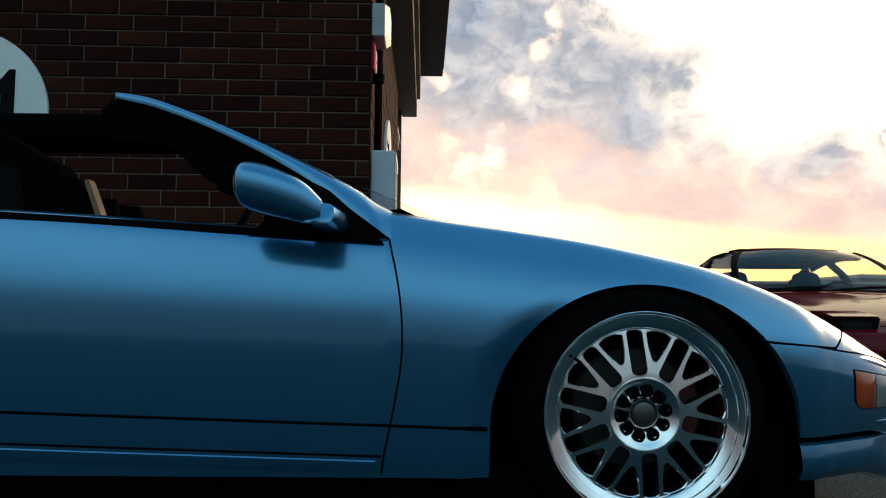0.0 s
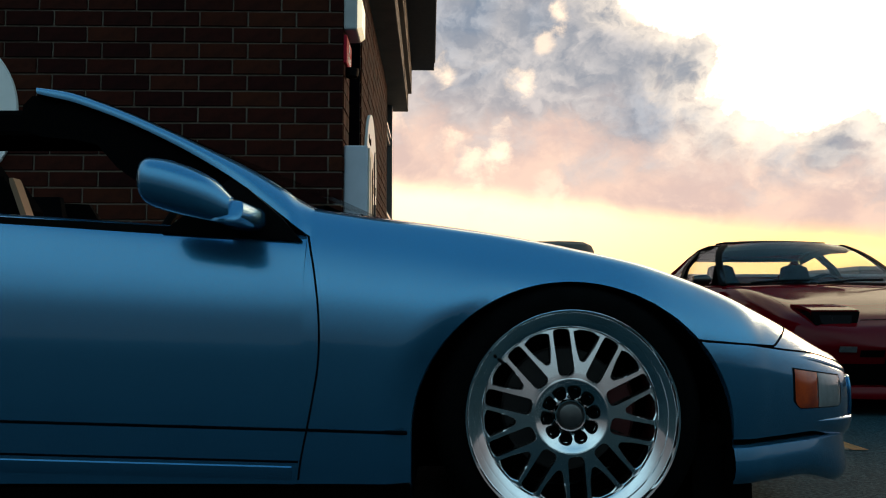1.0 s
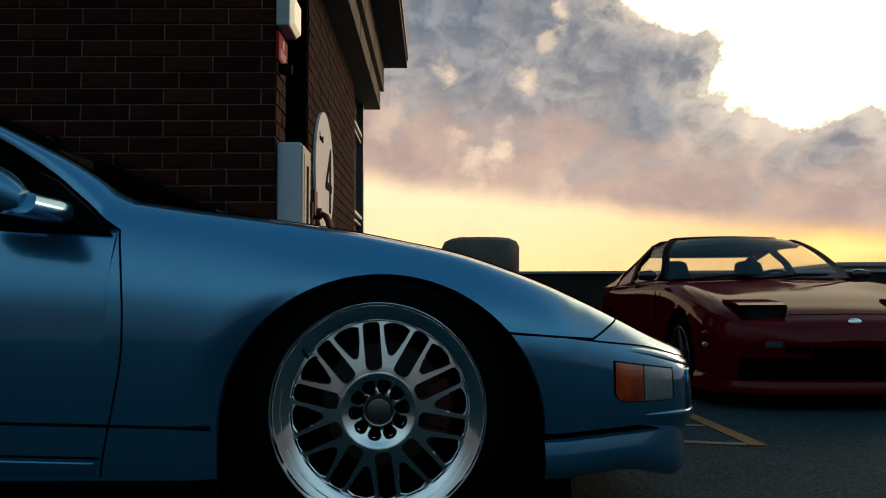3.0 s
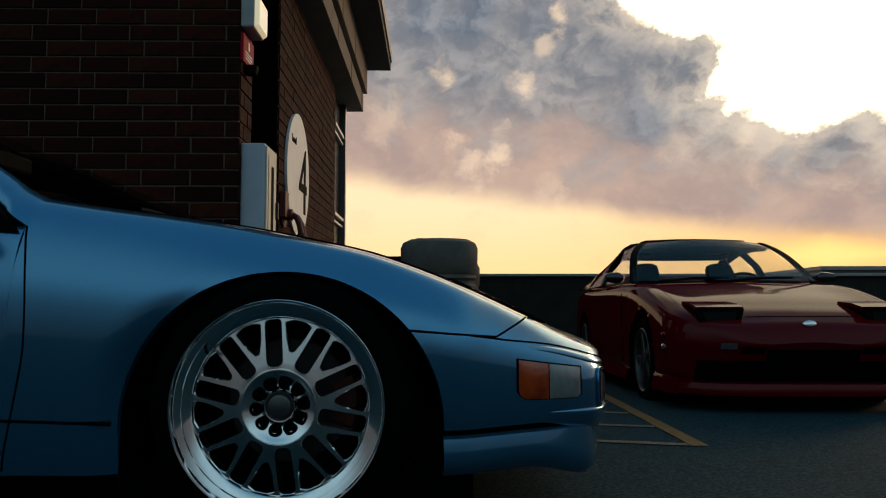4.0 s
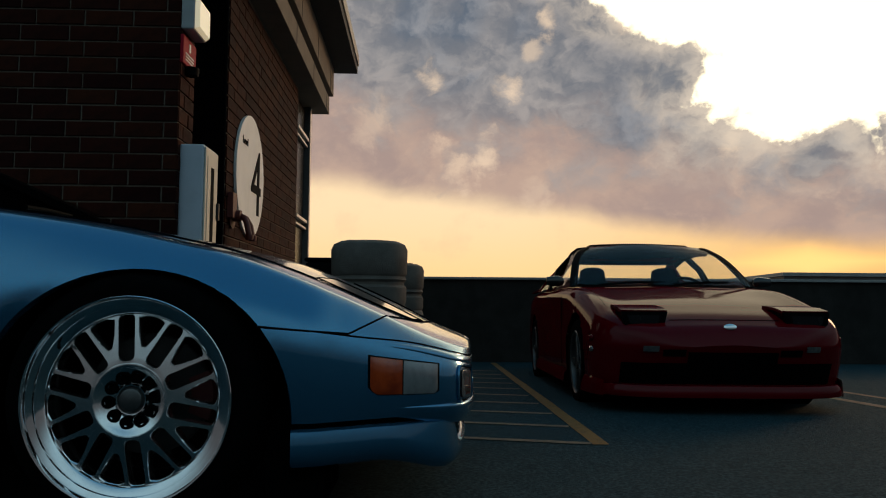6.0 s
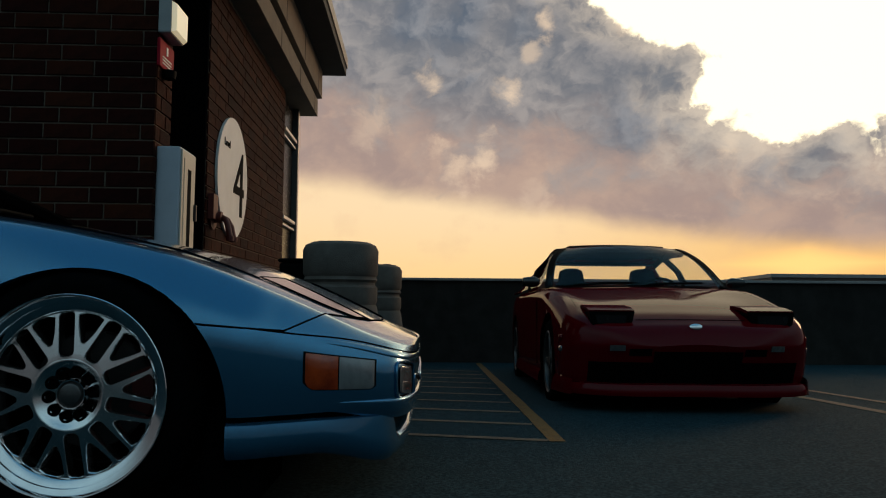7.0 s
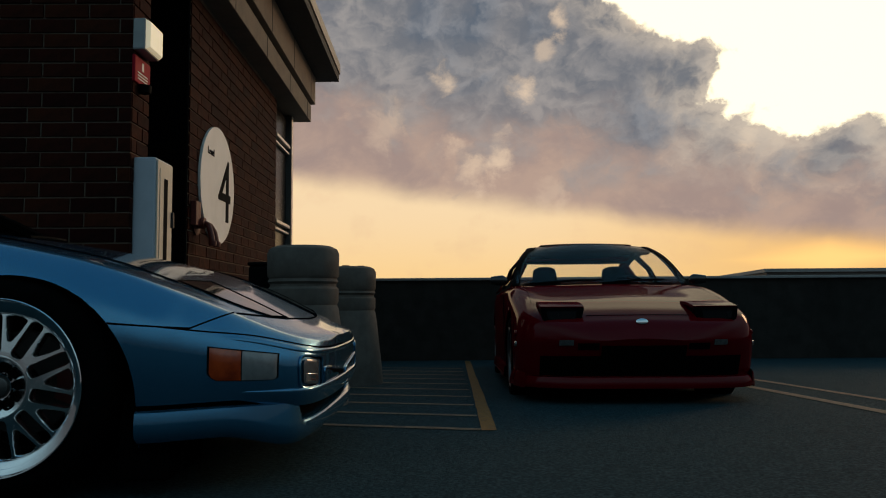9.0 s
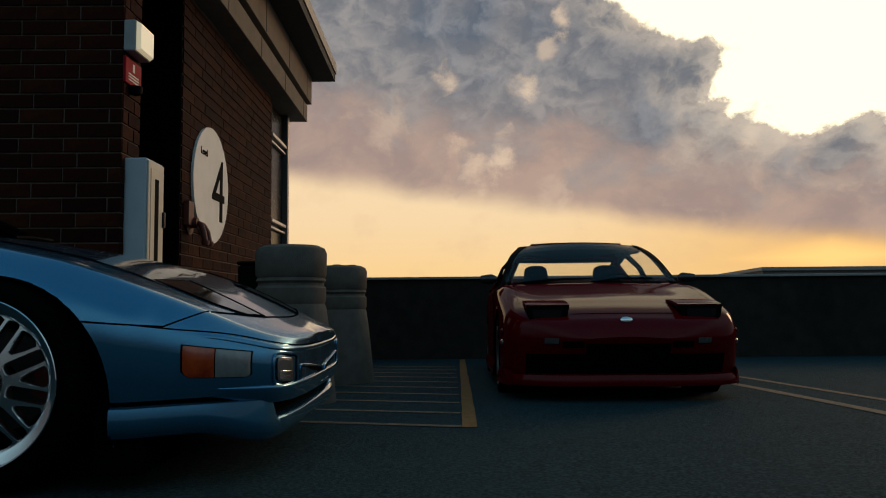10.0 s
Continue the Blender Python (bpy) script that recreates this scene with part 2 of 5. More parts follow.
LENS_DARK = material("dark_headlamp_glass", (0.012, 0.015, 0.017), 0.05, color2=(0.03, 0.032, 0.032), scale=25, coat=0.8, vary=0.03, spec=0.5)
SMOKED = material("smoked_lamp_glass", (0.07, 0.07, 0.07), 0.12, color2=(0.14, 0.14, 0.13), scale=40, coat=1.0)
LINER = material("black_liner", (0.0025, 0.0025, 0.0025), 0.95, spec=0.01)
CHROME = material("polished_alloy", (0.86, 0.86, 0.87), 0.09, 1.0, color2=(0.72, 0.71, 0.7), scale=12, amount=0.6, vary=0.03)
SPOKES = material("machined_alloy", (0.86, 0.855, 0.85), 0.19, 1.0, color2=(0.78, 0.77, 0.76), scale=9, amount=0.5, vary=0.03)
STEEL = material("brake_steel", (0.05, 0.047, 0.045), 0.6, 0.6, color2=(0.03, 0.026, 0.024), scale=20)
CALIPER = material("red_caliper", (0.09, 0.006, 0.004), 0.5)
AMBER = material("amber_lens", (0.46, 0.052, 0.003), 0.2, color2=(0.20, 0.016, 0.002), scale=16, amount=0.8, coat=0.8, bump=0.06, bump_scale=70)
CLEAR = material("frosted_lens", (0.21, 0.21, 0.205), 0.22, color2=(0.10, 0.105, 0.11), scale=22, coat=1.0, bump=0.08, bump_scale=60)
FOG_GLASS = material("fog_lamp_glass", (0.11, 0.115, 0.115), 0.12, color2=(0.06, 0.065, 0.065), scale=35, coat=0.6)
REFLECTOR = material("lamp_reflector", (0.85, 0.84, 0.82), 0.12, 0.95)
TRIM = material("black_trim", (0.003, 0.003, 0.003), 0.6, color2=(0.005, 0.005, 0.005), scale=20, spec=0.02)
COWL = material("glossy_black", (0.01, 0.01, 0.01), 0.12, spec=0.6)
CABIN = material("dark_cabin", (0.004, 0.0036, 0.0036), 0.9, color2=(0.007, 0.006, 0.006), scale=15, bump=0.1, spec=0.02)
TAN = material("tan_leather", (0.22, 0.12, 0.065), 0.6, color2=(0.16, 0.09, 0.045), scale=12)
GREYBOX = material("cabinet_enamel", (0.46, 0.5, 0.56), 0.4, color2=(0.38, 0.42, 0.47), scale=6, bump=0.05)
CREAMBOX = material("cabinet_door", (0.6, 0.55, 0.44), 0.45, color2=(0.5, 0.46, 0.38), scale=6)
LAMP_LENS = material("wall_lamp_lens", (0.85, 0.82, 0.7), 0.3, color2=(0.78, 0.74, 0.62), scale=8)
# the emission stands in for low sunlight caught by the lens
lens_bsdf = LAMP_LENS.node_tree.nodes["Principled BSDF"]
lens_bsdf.inputs["Emission Color"].default_value, lens_bsdf.inputs["Emission Strength"].default_value = (1.0, 0.82, 0.5, 1), 0.5
LAMP_BODY = material("wall_lamp_housing", (0.35, 0.36, 0.36), 0.45, color2=(0.28, 0.29, 0.29), scale=9)
RED_SIGN = material("red_enamel", (0.34, 0.008, 0.022), 0.6, color2=(0.25, 0.007, 0.016), scale=12, spec=0.08)
RED_PIPE = material("red_pipe_paint", (0.10, 0.014, 0.010), 0.6, color2=(0.06, 0.011, 0.009), scale=20)
FAR = material("far_building", (0.16, 0.15, 0.14), 0.9, color2=(0.12, 0.115, 0.11), scale=0.5)
FRAME_METAL = material("window_frame", (0.12, 0.12, 0.115), 0.5, 0.5)
LIGHT_METAL = material("window_bar", (0.55, 0.53, 0.5), 0.4, 0.5)
DARK_GLASS = material("dark_window", (0.008, 0.009, 0.010), 0.25, spec=0.12)
GLASS = glass("car_glass", (0.985, 0.985, 0.98), 0.22)
CLEARGLASS = glass("lens_glass", (0.92, 0.92, 0.92), 0.8)


# Mesh helpers
def grid_faces(bm, rows, closed=False):
    vs = [[bm.verts.new(p) for p in r] for r in rows]
    for a, b in zip(vs, vs[1:]):
        n = len(a)
        for j in range(n if closed else n - 1):
            k = (j + 1) % n
            try:
                bm.faces.new((a[j], a[k], b[k], b[j]))
            except ValueError:
                pass
    return vs


def box(bm, x0, x1, y0, y1, z0, z1, bevel=0.0):
    r = bmesh.ops.create_cube(bm, size=1.0)
    bmesh.ops.transform(bm, verts=r["verts"], matrix=Matrix.Translation(((x0 + x1) / 2, (y0 + y1) / 2, (z0 + z1) / 2)) @ Matrix.Diagonal((x1 - x0, y1 - y0, z1 - z0, 1)))
    if bevel:
        es = list({e for v in r["verts"] for e in v.link_edges})
        bmesh.ops.bevel(bm, geom=es, offset=bevel, segments=2, affect="EDGES", profile=0.5)


def lathe(bm, profile, n=48, m=Matrix()):
    """Turns (radius, height) pairs round the z axis, then moves them by m."""
    rows = [[m @ Vector((r * math.cos(2 * math.pi * k / n), r * math.sin(2 * math.pi * k / n), h)) for k in range(n)] for r, h in profile]
    grid_faces(bm, rows, True)


def tube(bm, pts, r, n=8, cap=True):
    pts = [Vector(p) for p in pts]
    rows = []
    for i, p in enumerate(pts):
        d = (pts[min(i + 1, len(pts) - 1)] - pts[max(i - 1, 0)]).normalized()
        a = d.orthogonal() if i == 0 else (rows_a - d * rows_a.dot(d))
        a = a.normalized()
        rows_a = a
        b = d.cross(a)
        rows.append([p + (a * math.cos(2 * math.pi * k / n) + b * math.sin(2 * math.pi * k / n)) * r for k in range(n)])
    vs = grid_faces(bm, rows, True)
    if cap:
        bm.faces.new(vs[0])
        bm.faces.new(vs[-1])


def prism(bm, poly, y0, y1, m=Matrix()):
    """A polygon of (a, b) pairs, pushed from y0 to y1; m places it."""
    a = [bm.verts.new(m @ Vector((p, y0, q))) for p, q in poly]
    b = [bm.verts.new(m @ Vector((p, y1, q))) for p, q in poly]
    bm.faces.new(a)
    bm.faces.new(list(reversed(b)))
    for i in range(len(a)):
        j = (i + 1) % len(a)
        bm.faces.new((a[i], b[i], b[j], a[j]))


def part(name, bm, mat, parent=None, label="", smooth_=False, recalc=True):
    if recalc:
        bmesh.ops.recalc_face_normals(bm, faces=bm.faces)
    me = bpy.data.meshes.new(name)
    bm.to_mesh(me)
    bm.free()
    me.materials.append(mat)
    if smooth_:
        me.shade_smooth()
        if smooth_ != "all":
            me.set_sharp_from_angle(angle=radians(38))
    ob = new(name, me)
    if parent:
        ob.parent = parent
    if label:
        ob["label"] = label
    return ob


def thing(name, label, category, group="", m=Matrix()):
    ob = new(name)
    ob.matrix_world = m
    ob.empty_display_size = 0.2
    return tagged(ob, label, category, group)


def boxpart(name, dims, mat, parent=None, bevel=0.004, label=""):
    bm = bmesh.new()
    box(bm, *dims, bevel)
    return part(name, bm, mat, parent, label)


def ground_z(y):
    return 0.06 - 0.027 * y


def curve(x, xs, ys):
    """A smooth curve through a few points."""
    xs, ys = np.array(xs, float), np.array(ys, float)
    d = np.gradient(ys, xs)
    i = int(np.clip(np.searchsorted(xs, x) - 1, 0, len(xs) - 2))
    h = xs[i + 1] - xs[i]
    u = min(max((x - xs[i]) / h, 0.0), 1.0)
    return float((2 * u**3 - 3 * u**2 + 1) * ys[i] + (u**3 - 2 * u**2 + u) * h * d[i] + (-2 * u**3 + 3 * u**2) * ys[i + 1] + (u**3 - u**2) * h * d[i + 1])


# Ground: one sheet, falling gently away to the parapet.
def build_ground():
    bm = bmesh.new()
    ys = [-300, -40, -10, -4, 0, 4, 8, 8.4]
    rows = [[(x, y, ground_z(y) if y > -20 else ground_z(-20)) for x in (-300, -20, -5, 0, 5, 20, 300)] for y in ys]
    grid_faces(bm, rows)
    tagged(part("ground", bm, ASPHALT), "dark worn asphalt of a rooftop car park", "ground", kind="structure")
    bm = bmesh.new()
    grid_faces(bm, [[(-3000, 8.6, -14), (3000, 8.6, -14)], [(-3000, 4000, -14), (3000, 4000, -14)]])
    tagged(part("far_ground", bm, FAR), "distant dark land beyond the parapet", "ground", kind="structure")


build_ground()


def paint_strip(name, a, b, w, mat, label):
    a, b = Vector(a), Vector(b)
    d = (b - a).normalized()
    n = Vector((-d.y, d.x)) * w / 2
    bm = bmesh.new()
    k = 24
    rng_ = random.Random(name + str(a.x))
    rows = []
    for i in range(k + 1):
        p = a.lerp(b, i / k)
        j0, j1 = rng_.uniform(-0.006, 0.006), rng_.uniform(-0.006, 0.006)
        rows.append([(q.x, q.y, ground_z(q.y) + 0.004) for q in (p - n * (1 + j0 / w), p + n * (1 + j1 / w))])
    grid_faces(bm, rows)
    return tagged(part(name, bm, mat), label, "road marking", "car park markings", "structure")


paint_strip("yellow_line", (1.47, 1.455), (1.53, 7.9), 0.072, YELLOW, "worn yellow painted border line on the asphalt")
for k in range(10):
    y = 1.485 + 0.53 * k
    paint_strip("hatch_line", (-0.9, y + 0.62), (1.43, y), 0.06, CREAM_LINE, "thin worn painted hatching line on the asphalt")
paint_strip("stall_line", (3.45, 6.9), (3.72, 1.2), 0.09, CREAM_LINE, "pale worn painted parking stall line")
paint_strip("stall_line", (3.75, 6.9), (4.12, 1.6), 0.07, CREAM_LINE, "pale worn painted parking stall line")

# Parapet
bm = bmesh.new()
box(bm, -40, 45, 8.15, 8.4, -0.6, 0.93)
tagged(part("parapet_wall", bm, CONCRETE), "weathered concrete parapet wall round the deck, coloured dark for its shaded side", "wall", kind="structure")
bm = bmesh.new()
box(bm, -40, 45, 8.11, 8.44, 0.93, 0.965, 0.006)
tagged(part("parapet_cap", bm, CAP), "pale metal coping along the parapet", "trim", kind="structure")
far = thing("low_building", "low flat-roofed grey building just beyond the parapet", "building")
bm = bmesh.new()
prism(bm, [(7.2, 11.8), (46.0, 11.8), (46.0, 15.6), (7.75, 15.6)], 3.0, -1.15, Matrix.Rotation(radians(-90), 4, "X"))
part("wall", bm, FAR, far)
bm = bmesh.new()
prism(bm, [(7.16, 11.75), (46.1, 11.75), (46.1, 15.7), (7.70, 15.7)], -1.15, -1.215, Matrix.Rotation(radians(-90), 4, "X"))
part("roof_edge", bm, CAP, far, "pale metal roof edge")

# Building of brick with a stucco fascia and a deep eave
WALL_X, WALL_Y, RECESS, NOTCH = -0.985, 3.15, 3.47, 4.42
MODULE, COURSE = 0.3238, 0.1088


def wall_block(name, dims, mat=MORTAR, label="mortar and core of the brick wall"):
    bm = bmesh.new()
    box(bm, *dims)
    return tagged(part(name, bm, mat), label, "wall", kind="structure")


def build_building():
    wall_block("wall_front", (-9.0, WALL_X - 0.008, WALL_Y + 0.008, RECESS - 0.008, -0.3, 4.2), label="dark red brick wall of the stair building facing the cars")
    # the recess shade is put into the colours of its back and jamb
    wall_block("wall_back_of_recess", (-9.0, -2.6, RECESS - 0.008, NOTCH + 0.008, -0.3, 4.2), SOFFIT, "back of a doorway recess, its shade put into a dark colour")
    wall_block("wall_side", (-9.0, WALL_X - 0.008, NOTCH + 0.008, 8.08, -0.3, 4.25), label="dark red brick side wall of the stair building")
    wall_block("recess_jamb", (-2.6, WALL_X - 0.012, NOTCH - 0.03, NOTCH + 0.008, -0.3, 4.2), SEAM, "jamb of the doorway recess, coloured black for lack of light")
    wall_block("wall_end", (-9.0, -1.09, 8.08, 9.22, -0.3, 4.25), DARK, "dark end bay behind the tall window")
    # the gap between the bands takes the dark soffit colour to hold its shadow
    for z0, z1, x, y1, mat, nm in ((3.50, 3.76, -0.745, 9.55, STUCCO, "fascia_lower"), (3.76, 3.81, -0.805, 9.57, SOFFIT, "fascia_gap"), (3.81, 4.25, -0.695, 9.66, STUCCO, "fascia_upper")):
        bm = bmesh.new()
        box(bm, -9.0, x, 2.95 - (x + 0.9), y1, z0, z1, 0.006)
        tagged(part(nm, bm, mat), "tan stucco fascia band under the eave" if mat is STUCCO else "gap between fascia bands, its shadow put into a dark colour", "fascia", kind="structure")
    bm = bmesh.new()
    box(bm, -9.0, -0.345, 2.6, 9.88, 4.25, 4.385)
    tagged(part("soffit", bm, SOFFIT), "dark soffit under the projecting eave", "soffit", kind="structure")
    bm = bmesh.new()
    box(bm, -9.0, -0.325, 2.58, 9.90, 4.375, 4.545, 0.008)
    tagged(part("roof_eave", bm, METAL_EDGE), "brown metal edge of the flat projecting roof", "roof", kind="structure")
    # joints in the stucco
    for y in (5.0, 6.4, 7.8, 9.2):
        bm = bmesh.new()
        box(bm, -0.8, -0.741, y, y + 0.012, 3.504, 3.756)
        box(bm, -0.8, -0.691, y + 0.02, y + 0.032, 3.814, 4.24)
        tagged(part("fascia_joint", bm, SOFFIT), "thin dark joint in the stucco fascia", "trim", kind="structure")
    # tall dark window near the far corner
    win = thing("window_1", "tall dark metal-framed window with two pale bars", "window")
    win["kind"] = "structure"
    boxpart("pane", (-1.06, -1.045, 8.14, 9.10, 0.2, 3.44), DARK_GLASS, win, 0)
    # the near frame is unlit; its shade is put in as dark metal
    boxpart("frame", (-1.07, -1.015, 8.085, 8.145, 0.1, 3.49), DARK, win)
    boxpart("frame", (-1.07, -0.965, 9.10, 9.16, 0.1, 3.49), FRAME_METAL, win)
    boxpart("corner_trim", (-1.07, -0.965, 9.16, 9.23, 0.1, 3.49), LIGHT_METAL, win)
    for z in (1.755, 2.97):
        boxpart("bar", (-1.04, -0.98, 8.15, 9.10, z, z + 0.045), LIGHT_METAL, win)
        boxpart("bar", (-1.04, -0.995, 8.15, 9.10, z - 0.09, z - 0.06), LIGHT_METAL, win)


build_building()


def text_mesh(body, size, depth):
    cu = bpy.data.curves.new("letters", "FONT")
    cu.body, cu.size, cu.extrude, cu.align_x, cu.align_y = body, size, depth, "CENTER", "CENTER"
    ob = new("letters", cu)
    me = bpy.data.meshes.new_from_object(ob.evaluated_get(bpy.context.evaluated_depsgraph_get()))
    bpy.data.objects.remove(ob)
    bpy.data.curves.remove(cu)
    return me


def level_sign(m):
    """A round sign in its own plane: x to the right, z up, facing -y."""
    s = thing("level_sign", "round white wall sign reading Level 4 on brick", "sign", "level signs", m)
    bm = bmesh.new()
    lathe(bm, [(0.0, 0.0), (0.57, 0.0), (0.578, 0.006), (0.578, 0.03), (0.0, 0.03)], 64, Matrix.Rotation(radians(90), 4, "X"))
    part("disc", bm, SIGN_WHITE, s, smooth_=True)
    for body, size, x, z in (("4", 0.92, 0.22, -0.06), ("Level", 0.10, -0.27, 0.29)):
        me = text_mesh(body, size, 0.003)
        me.materials.append(SIGN_BLACK)
        o = new("numeral" if body == "4" else "lettering", me)
        o.parent = s
        o.matrix_local = pose(x, -0.033, z, 90, 0, 0)
    return s


level_sign(pose(-3.71, WALL_Y, 1.885))
level_sign(pose(WALL_X, 5.24, 1.80, 0, 0, 90))


def wall_lamp():
    s = thing("wall_lamp", "boxy grey wall lamp with a pale lens on brick", "lamp")
    boxpart("housing", (WALL_X, -0.895, 3.14, 3.43, 2.465, 2.70), LAMP_BODY, s, 0.012)
    bm = bmesh.new()
    vs = [(-0.895, 3.15, 2.475), (-0.895, 3.42, 2.475), (-0.895, 3.42, 2.69), (-0.895, 3.15, 2.69)]
    f = [(-0.865, 3.165, 2.49), (-0.865, 3.405, 2.49), (-0.865, 3.405, 2.675), (-0.865, 3.165, 2.675)]
    grid_faces(bm, [vs, f], True)
    bm.faces.new([bm.verts.new(p) for p in f])
    bmesh.ops.remove_doubles(bm, verts=bm.verts, dist=0.0005)
    part("lens", bm, LAMP_LENS, s, "pale frosted lens")


def red_notice():
    s = thing("fire_notice", "small red enamel notice plate on brick below the lamp", "sign")
    boxpart("plate", (WALL_X, -0.962, 3.14, 3.43, 2.235, 2.43), RED_SIGN, s, 0.006)
    boxpart("symbol", (-0.962, -0.958, 3.262, 3.292, 2.34, 2.40), SIGN_WHITE, s, 0)
    for k in range(3):
        boxpart("line", (-0.962, -0.959, 3.19, 3.37, 2.31 - k * 0.022, 2.318 - k * 0.022), SIGN_WHITE, s, 0)
    bm = bmesh.new()
    lathe(bm, [(0.0, -0.05), (0.045, -0.035), (0.05, 0.0), (0.05, 0.02), (0.0, 0.02)], 20, Matrix.Translation((-0.945, 3.28, 2.215)))
    part("sounder", bm, TRIM, s, "black sounder", True)


def hose_cabinet():
    s = thing("fire_cabinet", "pale grey enamelled fire cabinet with a cream door", "cabinet")
    boxpart("body", (WALL_X, -0.822, 3.20, 3.53, 0.72, 1.69), GREYBOX, s, 0.012)
    boxpart("door", (-0.822, -0.809, 3.212, 3.518, 0.74, 1.675), CREAMBOX, s, 0.006)
    boxpart("door_panel", (-0.809, -0.804, 3.25, 3.475, 0.80, 1.62), CREAMBOX, s, 0.003)
    boxpart("slot", (-0.804, -0.801, 3.325, 3.395, 0.86, 1.55), SIGN_BLACK, s, 0)
    boxpart("latch", (-0.809, -0.787, 3.482, 3.508, 1.20, 1.32), DARK, s, 0.004)


def standpipe():
    s = thing("fire_standpipe", "red twin hose connection on the brick wall", "standpipe")
    boxpart("plate", (WALL_X, -0.93, 4.48, 4.62, 1.33, 1.55), RED_PIPE, s, 0.006)
    bm = bmesh.new()
    lathe(bm, [(0.0, 0), (0.10, 0), (0.11, 0.02), (0.05, 0.03), (0.05, 0.09), (0.0, 0.09)], 24, pose(WALL_X, 4.62, 1.36, 0, 90, 0))
    part("flange", bm, RED_PIPE, s, "", True)
    for y in (4.58, 4.70):
        bm = bmesh.new()
        tube(bm, [(-0.90, 4.64, 1.36), (-0.86, (y + 4.64) / 2, 1.34), (-0.83, y, 1.28), (-0.81, y, 1.18)], 0.026, 12)
        o = part("outlet", bm, RED_PIPE, s, "", True)
        bm = bmesh.new()
        lathe(bm, [(0.0, -0.02), (0.032, -0.02), (0.036, 0.0), (0.036, 0.025), (0.0, 0.025)], 16, Matrix.Translation((-0.81, y, 1.17)))
        part("cap", bm, RED_PIPE, o, "", True)


wall_lamp()
red_notice()
hose_cabinet()
standpipe()


def bollard(x, y, top, label):
    g = ground_z(y)
    h = top - g
    s = thing("concrete_bollard", label, "bollard", "concrete bollards", Matrix.Translation((x, y, g)))
    r = 0.226
    bm = bmesh.new()
    lathe(bm, [(0.0, 0), (r + 0.062, 0), (r + 0.062, 0.03), (r + 0.045, 0.2), (r + 0.012, 0.5 * h), (r - 0.002, 0.60 * h), (r - 0.012, 0.62 * h), (r - 0.002, 0.64 * h), (r - 0.002, 0.72 * h),
               (r - 0.016, 0.735 * h), (r - 0.016, 0.75 * h), (r - 0.002, 0.765 * h), (r - 0.012, 0.785 * h), (r, 0.80 * h), (r + 0.003, 0.94 * h), (r - 0.012, 0.972 * h), (r - 0.05, 0.99 * h), (0.0, h)], 56)
    part("body", bm, BOLLARD, s, "", True)
    rng_ = random.Random(int(100 * y))
    for k in range(5):
        a = rng_.uniform(0, 6.28)
        bm = bmesh.new()
        lathe(bm, [(0.0, 0.0), (0.035, 0.0), (0.03, 0.006), (0.0, 0.007)], 10, Matrix.Translation((0.11 * math.cos(a), 0.11 * math.sin(a), 0.992 * h)))
        part("stain", bm, DARK, s, "dark chipped patch")


bollard(0.352, 2.67, 1.0, "weathered round concrete bollard with ringed neck beside the hatching")
bollard(0.435, 4.26, 0.945, "weathered round concrete bollard with ringed neck further along")
bin_ = thing("black_bin", "black plastic bin standing behind the concrete bollard", "bin")
bm = bmesh.new()
box(bm, -0.085, 0.13, 2.97, 3.27, ground_z(3.1), 0.885, 0.02)
part("bin_body", bm, TRIM, bin_)
boxpart("lid", (-0.093, 0.138, 2.962, 3.278, 0.885, 0.912), TRIM, bin_, 0.015)

# The blue coupe. x runs to its nose from the front axle; its near side lies along y = 0.
CY = 0.895
AX_Z, RIM_R, TYRE_R = 0.393, 0.254, 0.333
ARCH_C, ARCH_A, ARCH_B = (0.004, 0.35), 0.385, 0.362


NOSE_X = 0.861
NOSE_PLAN = ((0.25, 0.893), (0.42, 0.868), (0.50, 0.828), (0.55, 0.801), (0.65, 0.740), (0.756, 0.658), (0.806, 0.598), (0.835, 0.515), (0.849, 0.41), (0.858, 0.26), (NOSE_X, 0.0))


def nose_line():
    """The plan of the nose as a fine line of (x, half width)."""
    p = np.array(NOSE_PLAN)
    g = np.gradient(p, axis=0)
    out = []
    for i in range(len(p) - 1):
        for u in np.linspace(0, 1, 20, endpoint=False):
            out.append((2 * u**3 - 3 * u**2 + 1) * p[i] + (u**3 - 2 * u**2 + u) * g[i] + (-2 * u**3 + 3 * u**2) * p[i + 1] + (u**3 - u**2) * g[i + 1])
    out.append(p[-1])
    return np.array(out)


NOSE = nose_line()


def z_width(x):
    if x > 0.25:
        return float(np.interp(x, NOSE[:, 0], NOSE[:, 1]))
    return curve(x, [-3.28, -3.15, -2.8, -2.0, -0.6, 0.25, 0.42], [0.60, 0.74, 0.86, 0.893, 0.895, 0.893, 0.868])


def nose_x(w):
    """The x at which the nose is this wide."""
    return float(np.interp(-w, -NOSE[:, 1], NOSE[:, 0]))


def crease_z(x):
    return curve(x, [0.40, 0.46, 0.53, 0.685, 0.78, 0.835, 0.87], [0.566, 0.557, 0.546, 0.523, 0.497, 0.479, 0.464])


def z_crest(x):
    if x > -0.64:
        return curve(x, [-0.64, -0.5, -0.3, -0.14, 0.05, 0.2, 0.33, 0.47, 0.61, 0.73, 0.905], [0.906, 0.884, 0.857, 0.833, 0.796, 0.762, 0.718, 0.661, 0.597, 0.54, 0.478])
    return curve(x, [-3.28, -3.0, -2.4, -1.6, -1.1, -0.64], [0.80, 0.885, 0.91, 0.893, 0.862, 0.831])


